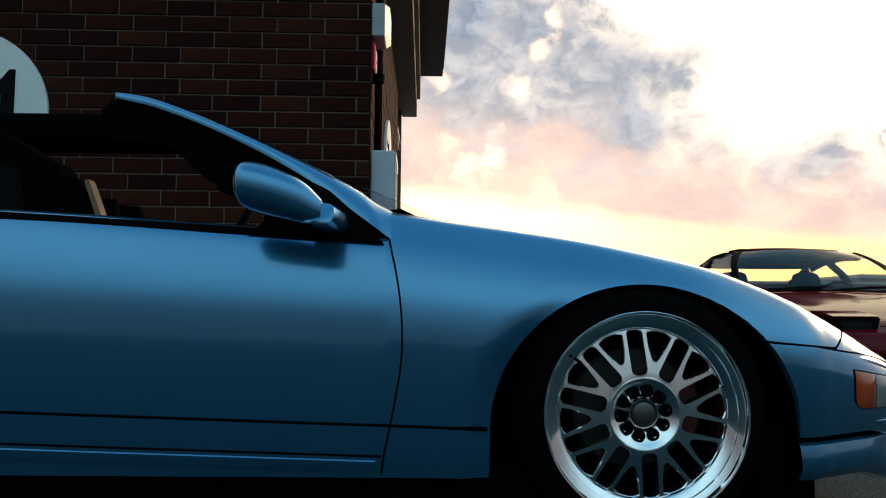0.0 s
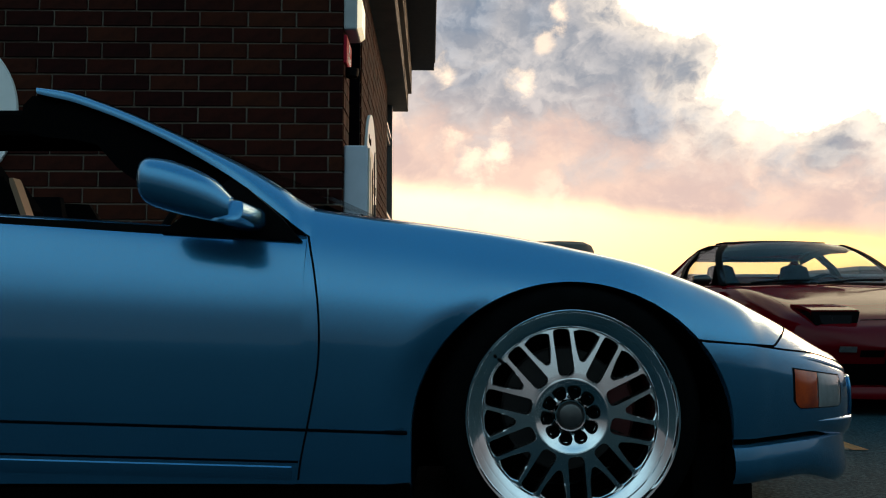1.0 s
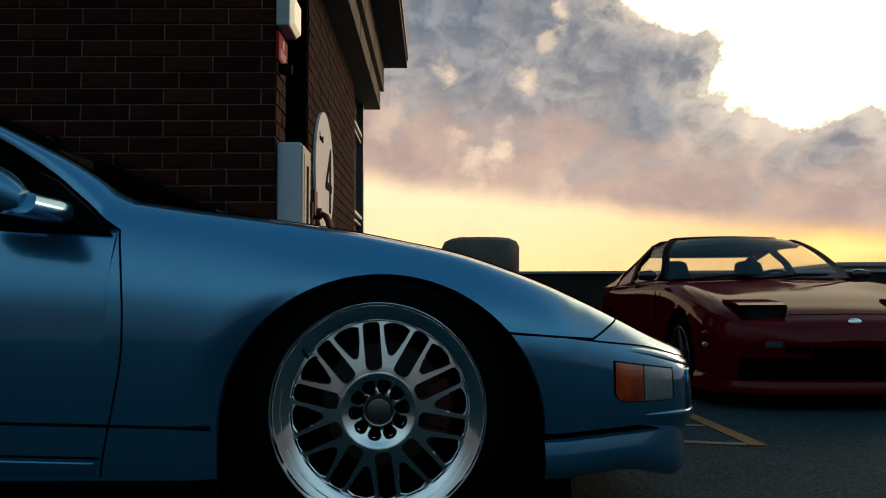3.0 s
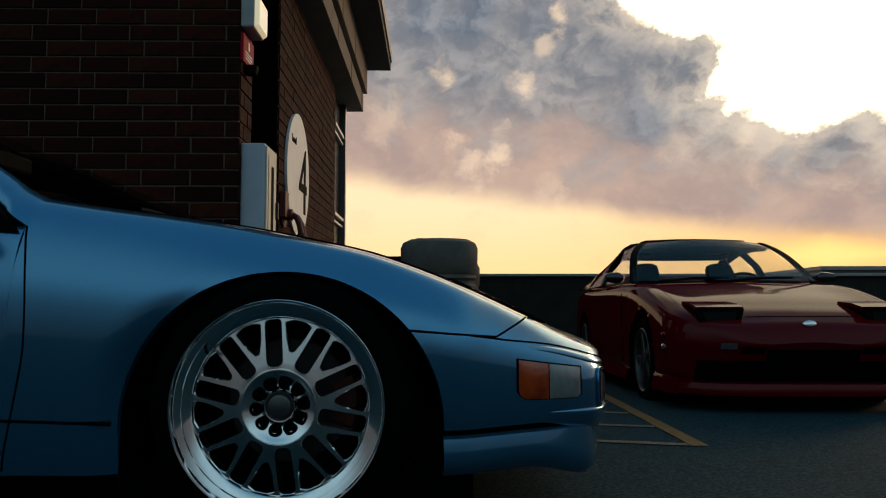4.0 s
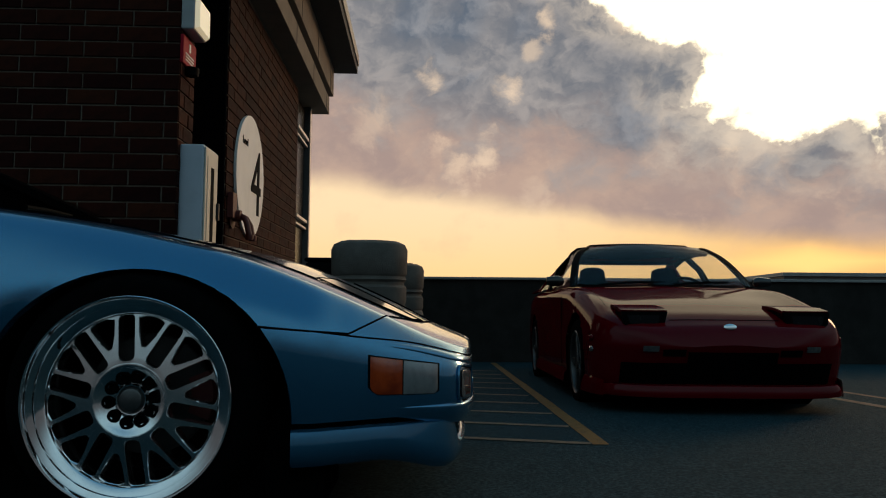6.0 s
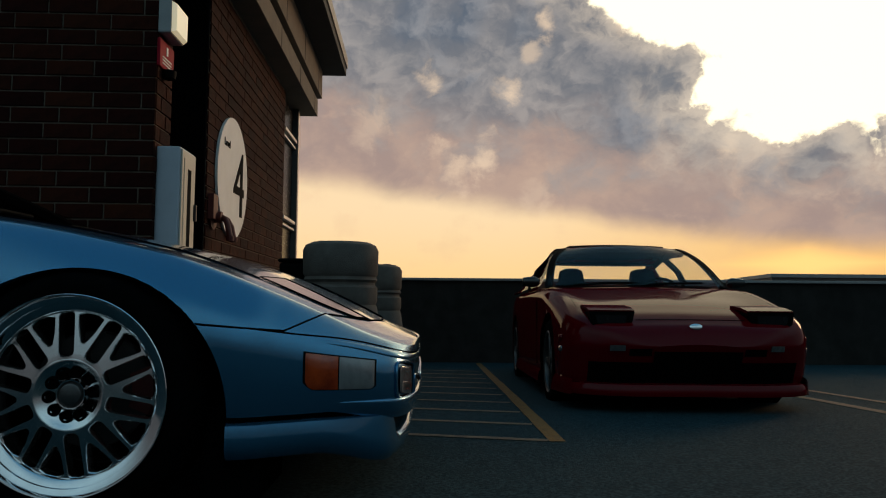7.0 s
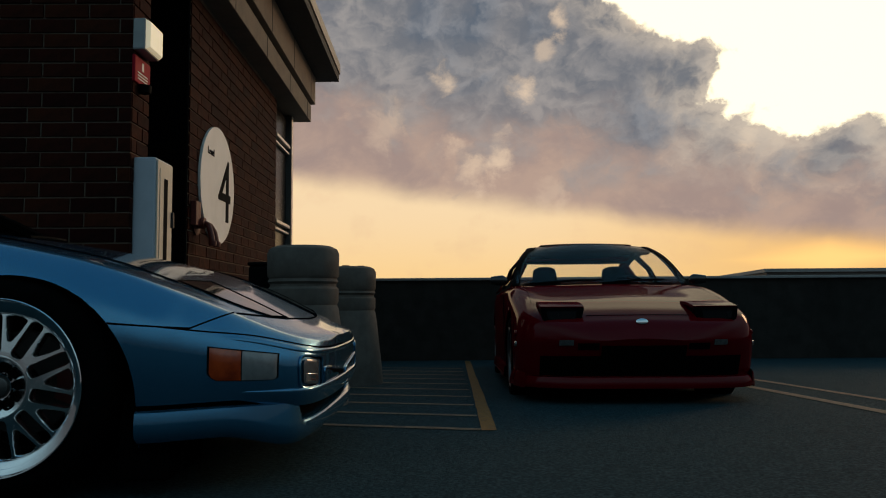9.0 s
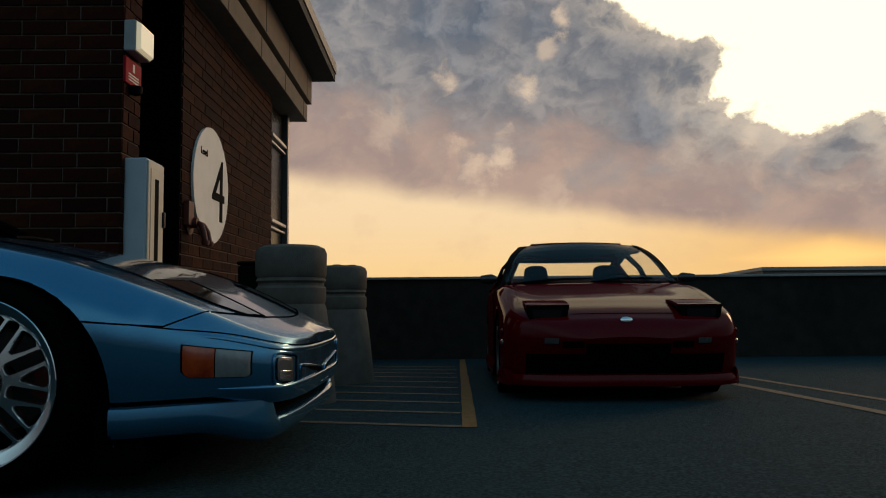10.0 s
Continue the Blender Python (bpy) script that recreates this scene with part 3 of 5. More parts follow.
def z_section(x):
    """(y, z) pairs from the sill over the near side to the middle."""
    w, zc = z_width(x), z_crest(x)
    k = w / 0.895
    zb = 0.235 + 0.1 * min(1.0, max(0.0, (x + 0.3) / 0.6))
    zs = zb + (zc - zb) * 0.42
    front = x > -0.64
    crown = 0.022 * min(1.0, k * 1.2)
    tail = [(0.172, zc), (0.27, zc + 0.006), (0.42, zc + 0.012), (0.6, zc + 0.5 * crown + 0.008), (0.75, zc + crown), (0.895, zc + crown)] if front else \
        [(0.105, zc + 0.001), (0.17, zc + 0.002), (0.3, zc + 0.005), (0.5, zc + 0.01), (0.7, zc + 0.01), (0.895, zc + 0.01)]
    h = zc - zb
    edge = 0.115
    over = 1.0 if front else h / (h + 0.08)

    def inset(u):
        u *= over
        return 0.016 * ((0.42 - u) / 0.42) ** 2.6 if u < 0.42 else edge * ((u - 0.42) / 0.55) ** 2.7

    side = [(inset(u), zb + u * h) for u in (0.0, 0.09, 0.24, 0.42, 0.56, 0.71, 0.86, 0.97)]
    return [(CY - w + i * k, z) for i, z in side + tail]


def fine_section(x, n=5):
    pts = np.array(z_section(x))
    t = np.arange(len(pts))
    g = np.gradient(pts, axis=0)
    out = []
    for i in range(len(pts) - 1):
        for k in range(n):
            u = k / n
            out.append((2 * u**3 - 3 * u**2 + 1) * pts[i] + (u**3 - 2 * u**2 + u) * g[i] + (-2 * u**3 + 3 * u**2) * pts[i + 1] + (u**3 - u**2) * g[i + 1])
    out.append(pts[-1])
    return out


def z_side(x, z, off=0.0):
    """A point of the near flank at this x and height, moved outwards by off."""
    s = fine_section(x)
    s = s[:int(len(s) * 0.66)]
    zz = [p[1] for p in s]
    i = int(np.clip(np.searchsorted(zz, z), 1, len(zz) - 1))
    u = (z - zz[i - 1]) / max(zz[i] - zz[i - 1], 1e-6)
    y = s[i - 1][0] * (1 - u) + s[i][0] * u
    out = Vector((max(0.0, (z_width(x - 0.01) - z_width(x + 0.01)) / 0.02), -1.0, 0.0)).normalized()
    return Vector((x, y, z)) + out * off


def z_top(x, y, off=0.0):
    s = fine_section(x)[int(len(fine_section(x)) * 0.5):]
    yy = [p[0] for p in s]
    y = min(y, 2 * CY - y)
    return Vector((x, y, float(np.interp(y, yy, [p[1] for p in s])) + off))


def smoothstep(u):
    u = min(1.0, max(0.0, u))
    return u * u * (3 - 2 * u)


def seam(car, pts, r=0.0045, name="seam", mat=None):
    bm = bmesh.new()
    tube(bm, [Vector(p) for p in pts], r, 6)
    return part(name, bm, mat or SEAM, car, "", True)


def inside_arch(x, z, cx, grow=0.0):
    return ((x - cx) / (ARCH_A + grow)) ** 2 + ((z - ARCH_C[1]) / (ARCH_B + grow)) ** 2 < 1 if z > ARCH_C[1] else abs(x - cx) < ARCH_A + grow


def arch_tuck(x, z, cx):
    """How far the skin turns in behind the wheel opening."""
    d = math.hypot((x - cx) / ARCH_A, max(z - ARCH_C[1], 0.0) / ARCH_B)
    if d > 1.2 or d < 0.8:
        return 0.0
    u = 1 - max(d - 1.0, 0.0) / 0.2
    rear = 1 / (1 + math.exp((x - cx + 0.02) * 14))
    return 0.026 * u * u * rear * min(1.0, max(0.0, (0.70 - z) / 0.2))


def z_region(x, z, top):
    """Which panel of the body a point belongs to."""
    if x > 0.28:
        line = 0.57 - 0.08 * (x - 0.30) if x < 0.517 else 0.552 + 0.5 * (x - 0.517)
        if z < line and not top:
            return "front_bumper"
        if x > 0.70:
            return "front_bumper"
    if x > -0.64:
        return "hood" if top else "front_fender"
    if x > -2.02:
        return "door"
    return "rear_quarter"


def build_body(car):
    xs = sorted(set([round(v, 4) for v in np.linspace(-3.28, -0.64, 90)] + [-0.6399] + [round(v, 4) for v in np.linspace(-0.63, 0.55, 90)] + [round(nose_x(w), 4) for w in np.linspace(0.795, 0.0, 44)]))
    near = [fine_section(x) for x in xs]
    n = len(near[0])
    top_j = int(n * 0.62)
    P = [[Vector((x, s[j][0], s[j][1])) for j in range(n)] + [Vector((x, 2 * CY - s[j][0], s[j][1])) for j in range(n - 2, -1, -1)] for x, s in zip(xs, near)]
    m = len(P[0])
    for row in P:
        for j, p in enumerate(row):
            for cx in (ARCH_C[0], ARCH_C[0] - 2.45):
                if j < top_j:
                    p.y += arch_tuck(p.x, p.z, cx)
                elif j >= m - top_j:
                    p.y -= arch_tuck(p.x, p.z, cx)
    N = []
    cut = xs.index(-0.64) + 1
    for span in (P[:cut], P[cut:]):
        full = bmesh.new()
        gv = grid_faces(full, span)
        full.normal_update()
        mid = gv[len(gv) // 2][8].normal
        out_sign = -1.0 if mid.y > 0 else 1.0
        N += [[v.normal * out_sign for v in r] for r in gv]
        full.free()
    # pull the edge of the wheel openings onto a clean arch
    step = 0.022
    for cx in (ARCH_C[0], ARCH_C[0] - 2.45):
        for row in P:
            for j in list(range(top_j)) + list(range(m - top_j, m)):
                p = row[j]
                if p.z > ARCH_C[1] - 0.005:
                    d = math.hypot((p.x - cx) / ARCH_A, (p.z - ARCH_C[1]) / ARCH_B)
                    if 0.955 < d < 1.035:
                        p.x, p.z = cx + (p.x - cx) / d, ARCH_C[1] + (p.z - ARCH_C[1]) / d
                elif 0.95 < abs(p.x - cx) / ARCH_A < 1.04:
                    p.x = cx + math.copysign(ARCH_A, p.x - cx)
    sets = {}
    for i in range(len(P) - 1):
        if i == cut - 1:
            continue
        for j in range(m - 1):
            q = (P[i][j], P[i][j + 1], P[i + 1][j + 1], P[i + 1][j])
            c = (q[0] + q[1] + q[2] + q[3]) / 4
            jj = j if j < m // 2 else m - 2 - j
            top = jj >= top_j
            if not top and any(inside_arch(c.x, c.z, cx, -0.002) for cx in (ARCH_C[0], ARCH_C[0] - 2.45)):
                continue
            if top and -2.15 < c.x < -0.66 and abs(c.y - CY) < 0.80:
                continue
            side = "" if c.y < CY else "far"
            key = z_region(c.x, c.z, top)
            if key in ("hood", "front_bumper"):
                side = ""
            sets.setdefault((key, side), []).append(((i, j), (i, j + 1), (i + 1, j + 1), (i + 1, j)))
    for (key, side), quads in sets.items():
        bm = bmesh.new()
        at = {}
        order = []
        for q in quads:
            vs = []
            for k in q:
                if k not in at:
                    at[k] = bm.verts.new(P[k[0]][k[1]])
                    order.append(k)
                vs.append(at[k])
            bm.faces.new(vs)
        bm.normal_update()
        f0 = max(bm.faces, key=lambda f: f.calc_area())
        k0 = order[[v for v in bm.verts].index(f0.verts[0])]
        if f0.normal.dot(N[k0[0]][k0[1]]) < 0:
            bmesh.ops.reverse_faces(bm, faces=bm.faces)
        ob = part(key, bm, PAINT, car, "", "all", recalc=False)
        ob.data.normals_split_custom_set_from_vertices([N[i][j] for i, j in order])
    # rolled edge and black liner of each wheel opening
    for cx in (ARCH_C[0], ARCH_C[0] - 2.45):
        for sy in (0, 1):
            arc = [(cx + ARCH_A * math.cos(a), ARCH_C[1] + ARCH_B * math.sin(a)) for a in np.linspace(0, math.pi, 40)]
            arc = [(cx + ARCH_A, 0.2)] + arc + [(cx - ARCH_A, 0.2)]
            edge = [z_side(x, max(z, 0.24)) + Vector((0, arch_tuck(x, z, cx), 0)) for x, z in arc]
            rows = []
            for dy, sh in ((0.0, 1.0), (0.006, 0.992), (0.03, 0.985)):
                rows.append([Vector((cx + (e.x - cx) * sh, e.y + dy, z if z < ARCH_C[1] else ARCH_C[1] + (z - ARCH_C[1]) * sh)) for e, (x, z) in zip(edge, arc)])
            if sy:
                rows = [[Vector((p.x, 2 * CY - p.y, p.z)) for p in r] for r in rows]
            bm = bmesh.new()
            grid_faces(bm, rows)
            part("arch_lip", bm, PAINT, car, "", True)
            bm = bmesh.new()
            rows = [[Vector((p.x, CY + (CY - y) * (1 if sy else -1), p.z)) for p in rows[-1]] for y in (0.03, 0.36)]
            vs = grid_faces(bm, rows)
            bm.faces.new(vs[1])
            part("arch_liner", bm, LINER, car, "black wheel arch liner")


def build_wheel(car, x, y, flip, name="wheel"):
    """A wheel in its own space with its face at -y, then moved under the car."""
    turn = Matrix.Rotation(radians(90), 4, "X")  # lathe height runs to -y
    place = Matrix.Translation((x, y, AX_Z)) @ (Matrix.Rotation(math.pi, 4, "Z") if flip else Matrix())
    wheel = new(name)
    wheel.parent = car
    wheel.matrix_local = place
    wheel["label"] = "polished deep-lipped alloy wheel with low black tyre"

    def put(nm, bm, mat, lab="", sm=True):
        return part(nm, bm, mat, wheel, lab, sm)

    bm = bmesh.new()
    R = TYRE_R
    lathe(bm, [(0.246, -0.004), (0.262, -0.002), (0.28, -0.008), (0.298, -0.02), (0.313, -0.046), (R - 0.008, -0.075), (R, -0.10), (R, -0.20), (R - 0.012, -0.235), (0.3, -0.25), (0.246, -0.235)], 72, turn)
    put("tyre", bm, RUBBER, "low-profile black tyre")
    bm = bmesh.new()
    lathe(bm, [(0.246, -0.006), (0.254, 0.0), (0.2537, 0.006), (0.251, 0.0095), (0.2475, 0.0085), (0.2445, 0.003), (0.2432, -0.004), (0.2365, -0.0068), (0.2295, -0.0105), (0.2285, -0.0165), (0.222, -0.0195), (0.2135, -0.026), (0.2095, -0.029), (0.2075, -0.036), (0.205, -0.2), (0.235, -0.23)], 144, turn)
    put("rim", bm, CHROME, "polished stepped rim lip")
    # a plate cut into ten forked spokes: ten long slots and ten wedge windows between them
    depth = -0.03
    turned = radians(-5.7)

    def rounded(poly, r, k=5):
        out = []
        n = len(poly)
        for i in range(n):
            p, a_, b_ = Vector(poly[i]), Vector(poly[i - 1]), Vector(poly[(i + 1) % n])
            q0, q1 = p + (a_ - p).normalized() * r, p + (b_ - p).normalized() * r
            for j in range(k + 1):
                u = j / k
                out.append(q0 * (1 - u) ** 2 + p * 2 * u * (1 - u) + q1 * u * u)
        return out

    slot = rounded([(-0.0185, 0.097), (0.0185, 0.097), (0.0195, 0.2065), (-0.0195, 0.2065)], 0.0145)
    wedge = rounded([(-0.0055, 0.133), (0.0055, 0.133), (0.0185, 0.161), (0.0315, 0.197), (0.014, 0.2058), (-0.014, 0.2058), (-0.0315, 0.197), (-0.0185, 0.161)], 0.0042)

    def turn2(p, a):
        return Vector((p[0] * math.cos(a) + p[1] * math.sin(a), -p[0] * math.sin(a) + p[1] * math.cos(a)))

    loops = [[turn2(p, turned + 2 * math.pi * k / 10) for p in slot] for k in range(10)] + [[turn2(p, turned + 2 * math.pi * (k + 0.5) / 10) for p in wedge] for k in range(10)]

    def dish(r):
        return -(depth + 0.016 - 0.021 * max(0, (r - 0.092) / 0.115))

    bm = bmesh.new()
    edges = []
    ring = [Vector((0.2095 * math.sin(a), 0.2095 * math.cos(a))) for a in np.linspace(0, 2 * math.pi, 97)[:-1]]
    hub = [Vector((0.086 * math.sin(a), 0.086 * math.cos(a))) for a in np.linspace(0, 2 * math.pi, 49)[:-1]]
    for lp in [ring, hub] + loops:
        c = sum(lp, Vector((0, 0))) / len(lp)
        grow = [p + (p - c).normalized() * (0.0027 if lp is not ring and lp is not hub else 0.0) for p in lp]
        front = [bm.verts.new((p.x, dish(p.length), p.y)) for p in grow]
        edges += [bm.edges.new((front[i], front[(i + 1) % len(front)])) for i in range(len(front))]
        if lp is ring or lp is hub:
            continue
        r1 = [bm.verts.new((p.x, dish(p.length) + 0.003, p.y)) for p in lp]
        r2 = [bm.verts.new((p.x, dish(p.length) + 0.032, p.y)) for p in lp]
        for u, v in ((front, r1), (r1, r2)):
            for i in range(len(lp)):
                j = (i + 1) % len(lp)
                bm.faces.new((u[i], u[j], v[j], v[i]))
    bmesh.ops.triangle_fill(bm, edges=edges, use_beauty=True, use_dissolve=False)
    put("spokes", bm, SPOKES, "ten forked polished spokes")
    bm = bmesh.new()
    lathe(bm, [(0.036, depth - 0.016), (0.046, depth - 0.008), (0.055, depth - 0.004), (0.066, depth + 0.0015), (0.077, depth + 0.0085), (0.084, depth + 0.014), (0.088, depth + 0.0162), (0.091, depth + 0.0155), (0.0945, depth + 0.008), (0.096, depth - 0.02)], 60, turn)
    put("hub_face", bm, SPOKES, "machined hub face")
    bm = bmesh.new()
    lathe(bm, [(0.0, depth + 0.010), (0.022, depth + 0.009), (0.027, depth + 0.0065), (0.029, depth + 0.001), (0.032, depth - 0.004), (0.04, depth - 0.012), (0.04, depth - 0.02)], 40, turn)
    put("centre_cap", bm, CAP_GREY, "dull grey centre cap")
    bm = bmesh.new()
    lathe(bm, [(0.0315, depth - 0.003), (0.034, depth + 0.003), (0.0365, depth + 0.0035), (0.0385, depth - 0.002), (0.04, depth - 0.014)], 40, turn)
    put("cap_ring", bm, CHROME, "polished ring round the cap")
    for k in range(10):
        a = 2 * math.pi * (k + 0.3) / 10
        bm = bmesh.new()
        lathe(bm, [(0.0, -0.002), (0.0095, -0.002), (0.0115, 0.003), (0.0142, 0.0042), (0.0148, 0.001), (0.0148, -0.012)], 14, Matrix.Translation((0.0555 * math.sin(a), -depth - 0.0025, 0.0555 * math.cos(a))) @ turn)
        put("lug_nut", bm, LINER)
    bm = bmesh.new()
    tube(bm, [(-0.172, 0.012, 0.134), (-0.166, 0.0, 0.130), (-0.162, -0.006, 0.127)], 0.0042, 8)
    put("valve", bm, TRIM, "black tyre valve")
    bm = bmesh.new()
    lathe(bm, [(0.05, -0.17), (0.05, -0.15), (0.15, -0.15), (0.155, -0.154), (0.155, -0.17)], 48, turn)
    put("brake_disc", bm, STEEL, "dull steel brake disc")
    bm = bmesh.new()
    rows = []
    for a in np.linspace(radians(68), radians(112), 12):
        rows.append([Vector((r * math.sin(a), d, r * math.cos(a))) for r, d in ((0.115, 0.125), (0.17, 0.125), (0.18, 0.14), (0.18, 0.19), (0.115, 0.19))])
    vs = grid_faces(bm, rows, True)
    bm.faces.new(vs[0])
    bm.faces.new(vs[-1])
    put("caliper", bm, CALIPER, "red brake caliper")
    bm = bmesh.new()
    lathe(bm, [(0.0, -0.2), (0.2, -0.2)], 40, turn)
    put("inner_shield", bm, LINER, "black inner shield")


def patch(x0, x1, lo, hi, off, nx=16, nz=6, bulge=0.0):
    """A piece of skin that follows the flank of the bumper, raised by off."""
    bm = bmesh.new()
    rows = []
    for i in range(nx + 1):
        x = x0 + (x1 - x0) * i / nx
        rows.append([z_side(x, lo(x) + (hi(x) - lo(x)) * j / nz, off + bulge * (math.sin(math.pi * i / nx) * math.sin(math.pi * j / nz)) ** 0.6) for j in range(nz + 1)])
    back = [[Vector((p.x, p.y + 0.02, p.z)) for p in r] for r in rows]
    grid_faces(bm, rows)
    ring = rows[0] + [r[-1] for r in rows[1:]] + list(reversed(rows[-1][:-1])) + [r[0] for r in reversed(rows[1:-1])]
    ring_b = back[0] + [r[-1] for r in back[1:]] + list(reversed(back[-1][:-1])) + [r[0] for r in reversed(back[1:-1])]
    grid_faces(bm, [ring, ring_b], True)
    bmesh.ops.remove_doubles(bm, verts=bm.verts, dist=0.0004)
    return bm


def mirrored(bm):
    for v in bm.verts:
        v.co.y = 2 * CY - v.co.y
    return bm


def build_z():
    car = thing("blue_sports_car", "satin blue low sports coupe with open roof and polished wheels", "car")
    build_body(car)
    for x in (0.0, -2.45):
        build_wheel(car, x, 0.0, False)
        build_wheel(car, x, 2 * CY, True)
    lin = np.linspace
    # seams
    seam(car, [z_side(curve(z, [0.25, 0.29, 0.365, 0.436, 0.518, 0.628, 0.753, 0.80, 0.832], [-0.645, -0.639, -0.624, -0.611, -0.599, -0.600, -0.620, -0.632, -0.639]), z, -0.0018) for z in lin(0.245, 0.832, 30)], 0.0034, "door_seam")
    seam(car, [z_side(x, 0.572 - 0.09 * (x - 0.3), -0.002) for x in lin(0.30, 0.517, 10)] + [z_side(x, 0.552 + 0.057 / 0.113 * (x - 0.517), -0.002) for x in lin(0.525, 0.605, 8)], 0.0036, "bumper_seam")
    seam(car, [z_side(x, crease_z(x), -0.0012) for x in list(lin(0.44, 0.80, 20)) + [nose_x(w) for w in lin(0.59, 0.01, 24)]], 0.003, "nose_crease")
    seam(car, [z_side(x, 0.373 - 0.028 * (x + 1.0), -0.003) for x in lin(-2.0, -0.388, 30)], 0.0052, "sill_groove")
    seam(car, [z_side(x, 0.300 - 0.027 * (x + 1.1), -0.003) for x in lin(-2.0, -0.645, 30)], 0.0045, "sill_groove")
    edge_x, edge_y = [0.612, 0.635, 0.655, 0.675, 0.70, 0.716, 0.722], [0.255, 0.33, 0.41, 0.485, 0.607, 0.75, 0.895]
    for sgn in (0, 1):
        f_ = (lambda p: Vector((p.x, 2 * CY - p.y, p.z))) if sgn else (lambda p: p)
        seam(car, [f_(z_top(float(np.interp(y, edge_y, edge_x)), y, 0.0)) for y in lin(0.255, 0.895, 26)], 0.0036, "hood_seam")
        seam(car, [f_(z_top(x, float(np.interp(x, [-0.62, 0.2, 0.41, 0.70], [0.255, 0.27, 0.30, 0.607])) if x < 0.41 else 0.603, 0.001)) for x in lin(-0.62, 0.405, 36)], 0.0032, "hood_seam")
        seam(car, [f_(z_top(x, 0.607 - 0.012 * math.sin(3.0 * (x - 0.4)), 0.002)) for x in lin(0.415, 0.70, 16)], 0.0045, "hood_seam")
    # side sill skirt under the door
    bm = bmesh.new()
    grid_faces(bm, [[z_side(x, max(0.236, 0.282 - 0.027 * (x + 1.1) + dz), o) + Vector((0, 0.02 if dz < -0.035 else 0, min(0, 0.282 - 0.027 * (x + 1.1) + dz - 0.236))) for x in lin(-2.0, -0.66, 40)] for dz, o in ((0.010, -0.003), (0.004, 0.003), (-0.02, 0.003), (-0.035, -0.004), (-0.05, -0.03))])
    part("side_skirt", bm, PAINT, car, "blue side skirt", True)
    bm = bmesh.new()
    box(bm, -1.99, -0.45, 0.12, 2 * CY - 0.12, 0.20, 0.30)
    part("underbody", bm, LINER, car, "black underbody")
    bm = bmesh.new()
    box(bm, 0.42, 0.62, 0.3, 2 * CY - 0.3, 0.20, 0.36)
    part("underbody", bm, LINER, car, "black underbody")
    # added black blocks hide lit ground where the car's own shade should lie
    for y_ in (0.10, 2 * CY - 0.42):
        bm = bmesh.new()
        box(bm, 0.31, 0.46, y_, y_ + 0.32, 0.11, 0.36, 0.01)
        part("splash_guard", bm, LINER, car, "added black block standing in for the shade ahead of the wheel")
    # front lip with its dark groove and mouth
    def lip_point(x, z, o):
        p = z_side(x, 0.40)
        return Vector((p.x, p.y, z)) + Vector((max(0, z_width(x - 0.01) - z_width(x + 0.01)) / 0.02, -1, 0)).normalized() * o

    stations = list(lin(0.388, 0.55, 12)) + [nose_x(w) for w in lin(0.795, 0.002, 56)]
    bm = bmesh.new()
    prof = [(0.318, -0.05), (0.321, -0.014), (0.315, -0.004), (0.29, 0.002), (0.265, 0.003), (0.245, -0.004), (0.228, -0.022), (0.224, -0.07)]
    rows = []
    for z, o in prof:
        r = []
        for x in stations:
            nose = max(0.0, (x - 0.60) / 0.27)
            mouth = min(1.0, max(0.0, (x - 0.812) / 0.012))
            mouth = mouth * mouth * (3 - 2 * mouth)
            dip = min(1.0, max(0.0, (x - 0.6) / 0.22))
            r.append(lip_point(x, z - (0.05 * dip * dip * (3 - 2 * dip) if z < 0.3 else 0.008 * nose + 0.062 * mouth), o - 0.024 * nose * nose))
        r += [Vector((p.x, 2 * CY - p.y, p.z)) for p in reversed(r[:-1])]
        rows.append(r)
    grid_faces(bm, rows)
    part("front_lip", bm, PAINT, car, "blue front lip spoiler", True)
    bm = bmesh.new()
    rows = []
    for z, o in ((0.352, -0.022), (0.25, -0.055)):
        r = [lip_point(x, z - (0.05 * max(0, (x - 0.6) / 0.27) if z < 0.32 else 0), o - 0.03 * max(0, (x - 0.6) / 0.27)) for x in stations]
        rows.append(r + [Vector((p.x, 2 * CY - p.y, p.z)) for p in reversed(r[:-1])])
    grid_faces(bm, rows)
    part("lip_groove", bm, LINER, car, "black groove above the lip", True)
    # bumper lamps, both sides
    for sgn in (0, 1):
        f = mirrored if sgn else (lambda b: b)
        hi = lambda x: 0.495 - 0.165 * (x - 0.573)
        rnd = lambda d, r: r - math.sqrt(max(0.0, r * r - max(0.0, r - d) ** 2))
        lo = lambda x: 0.398 - 0.05 * (x - 0.583) + (rnd(x - 0.5715, 0.026) if 0.57 < x < 0.6 else 0.0) + (rnd(0.7455 - x, 0.012) if 0.73 < x < 0.7456 else 0.0)
        part("lamp_surround", f(patch(0.567, 0.75, lambda x: lo(min(max(x, 0.572), 0.745)) - 0.002, lambda x: hi(x) + 0.0035, 0.001)), TRIM, car, "black lamp surround", True)
        part("side_marker", f(patch(0.572, 0.652, lo, hi, 0.002, 16, 10, 0.005)), AMBER, car, "amber corner lamp lens", True)
        part("corner_lamp", f(patch(0.655, 0.745, lo, hi, 0.002, 16, 10, 0.005)), CLEAR, car, "frosted grey corner lamp lens", True)
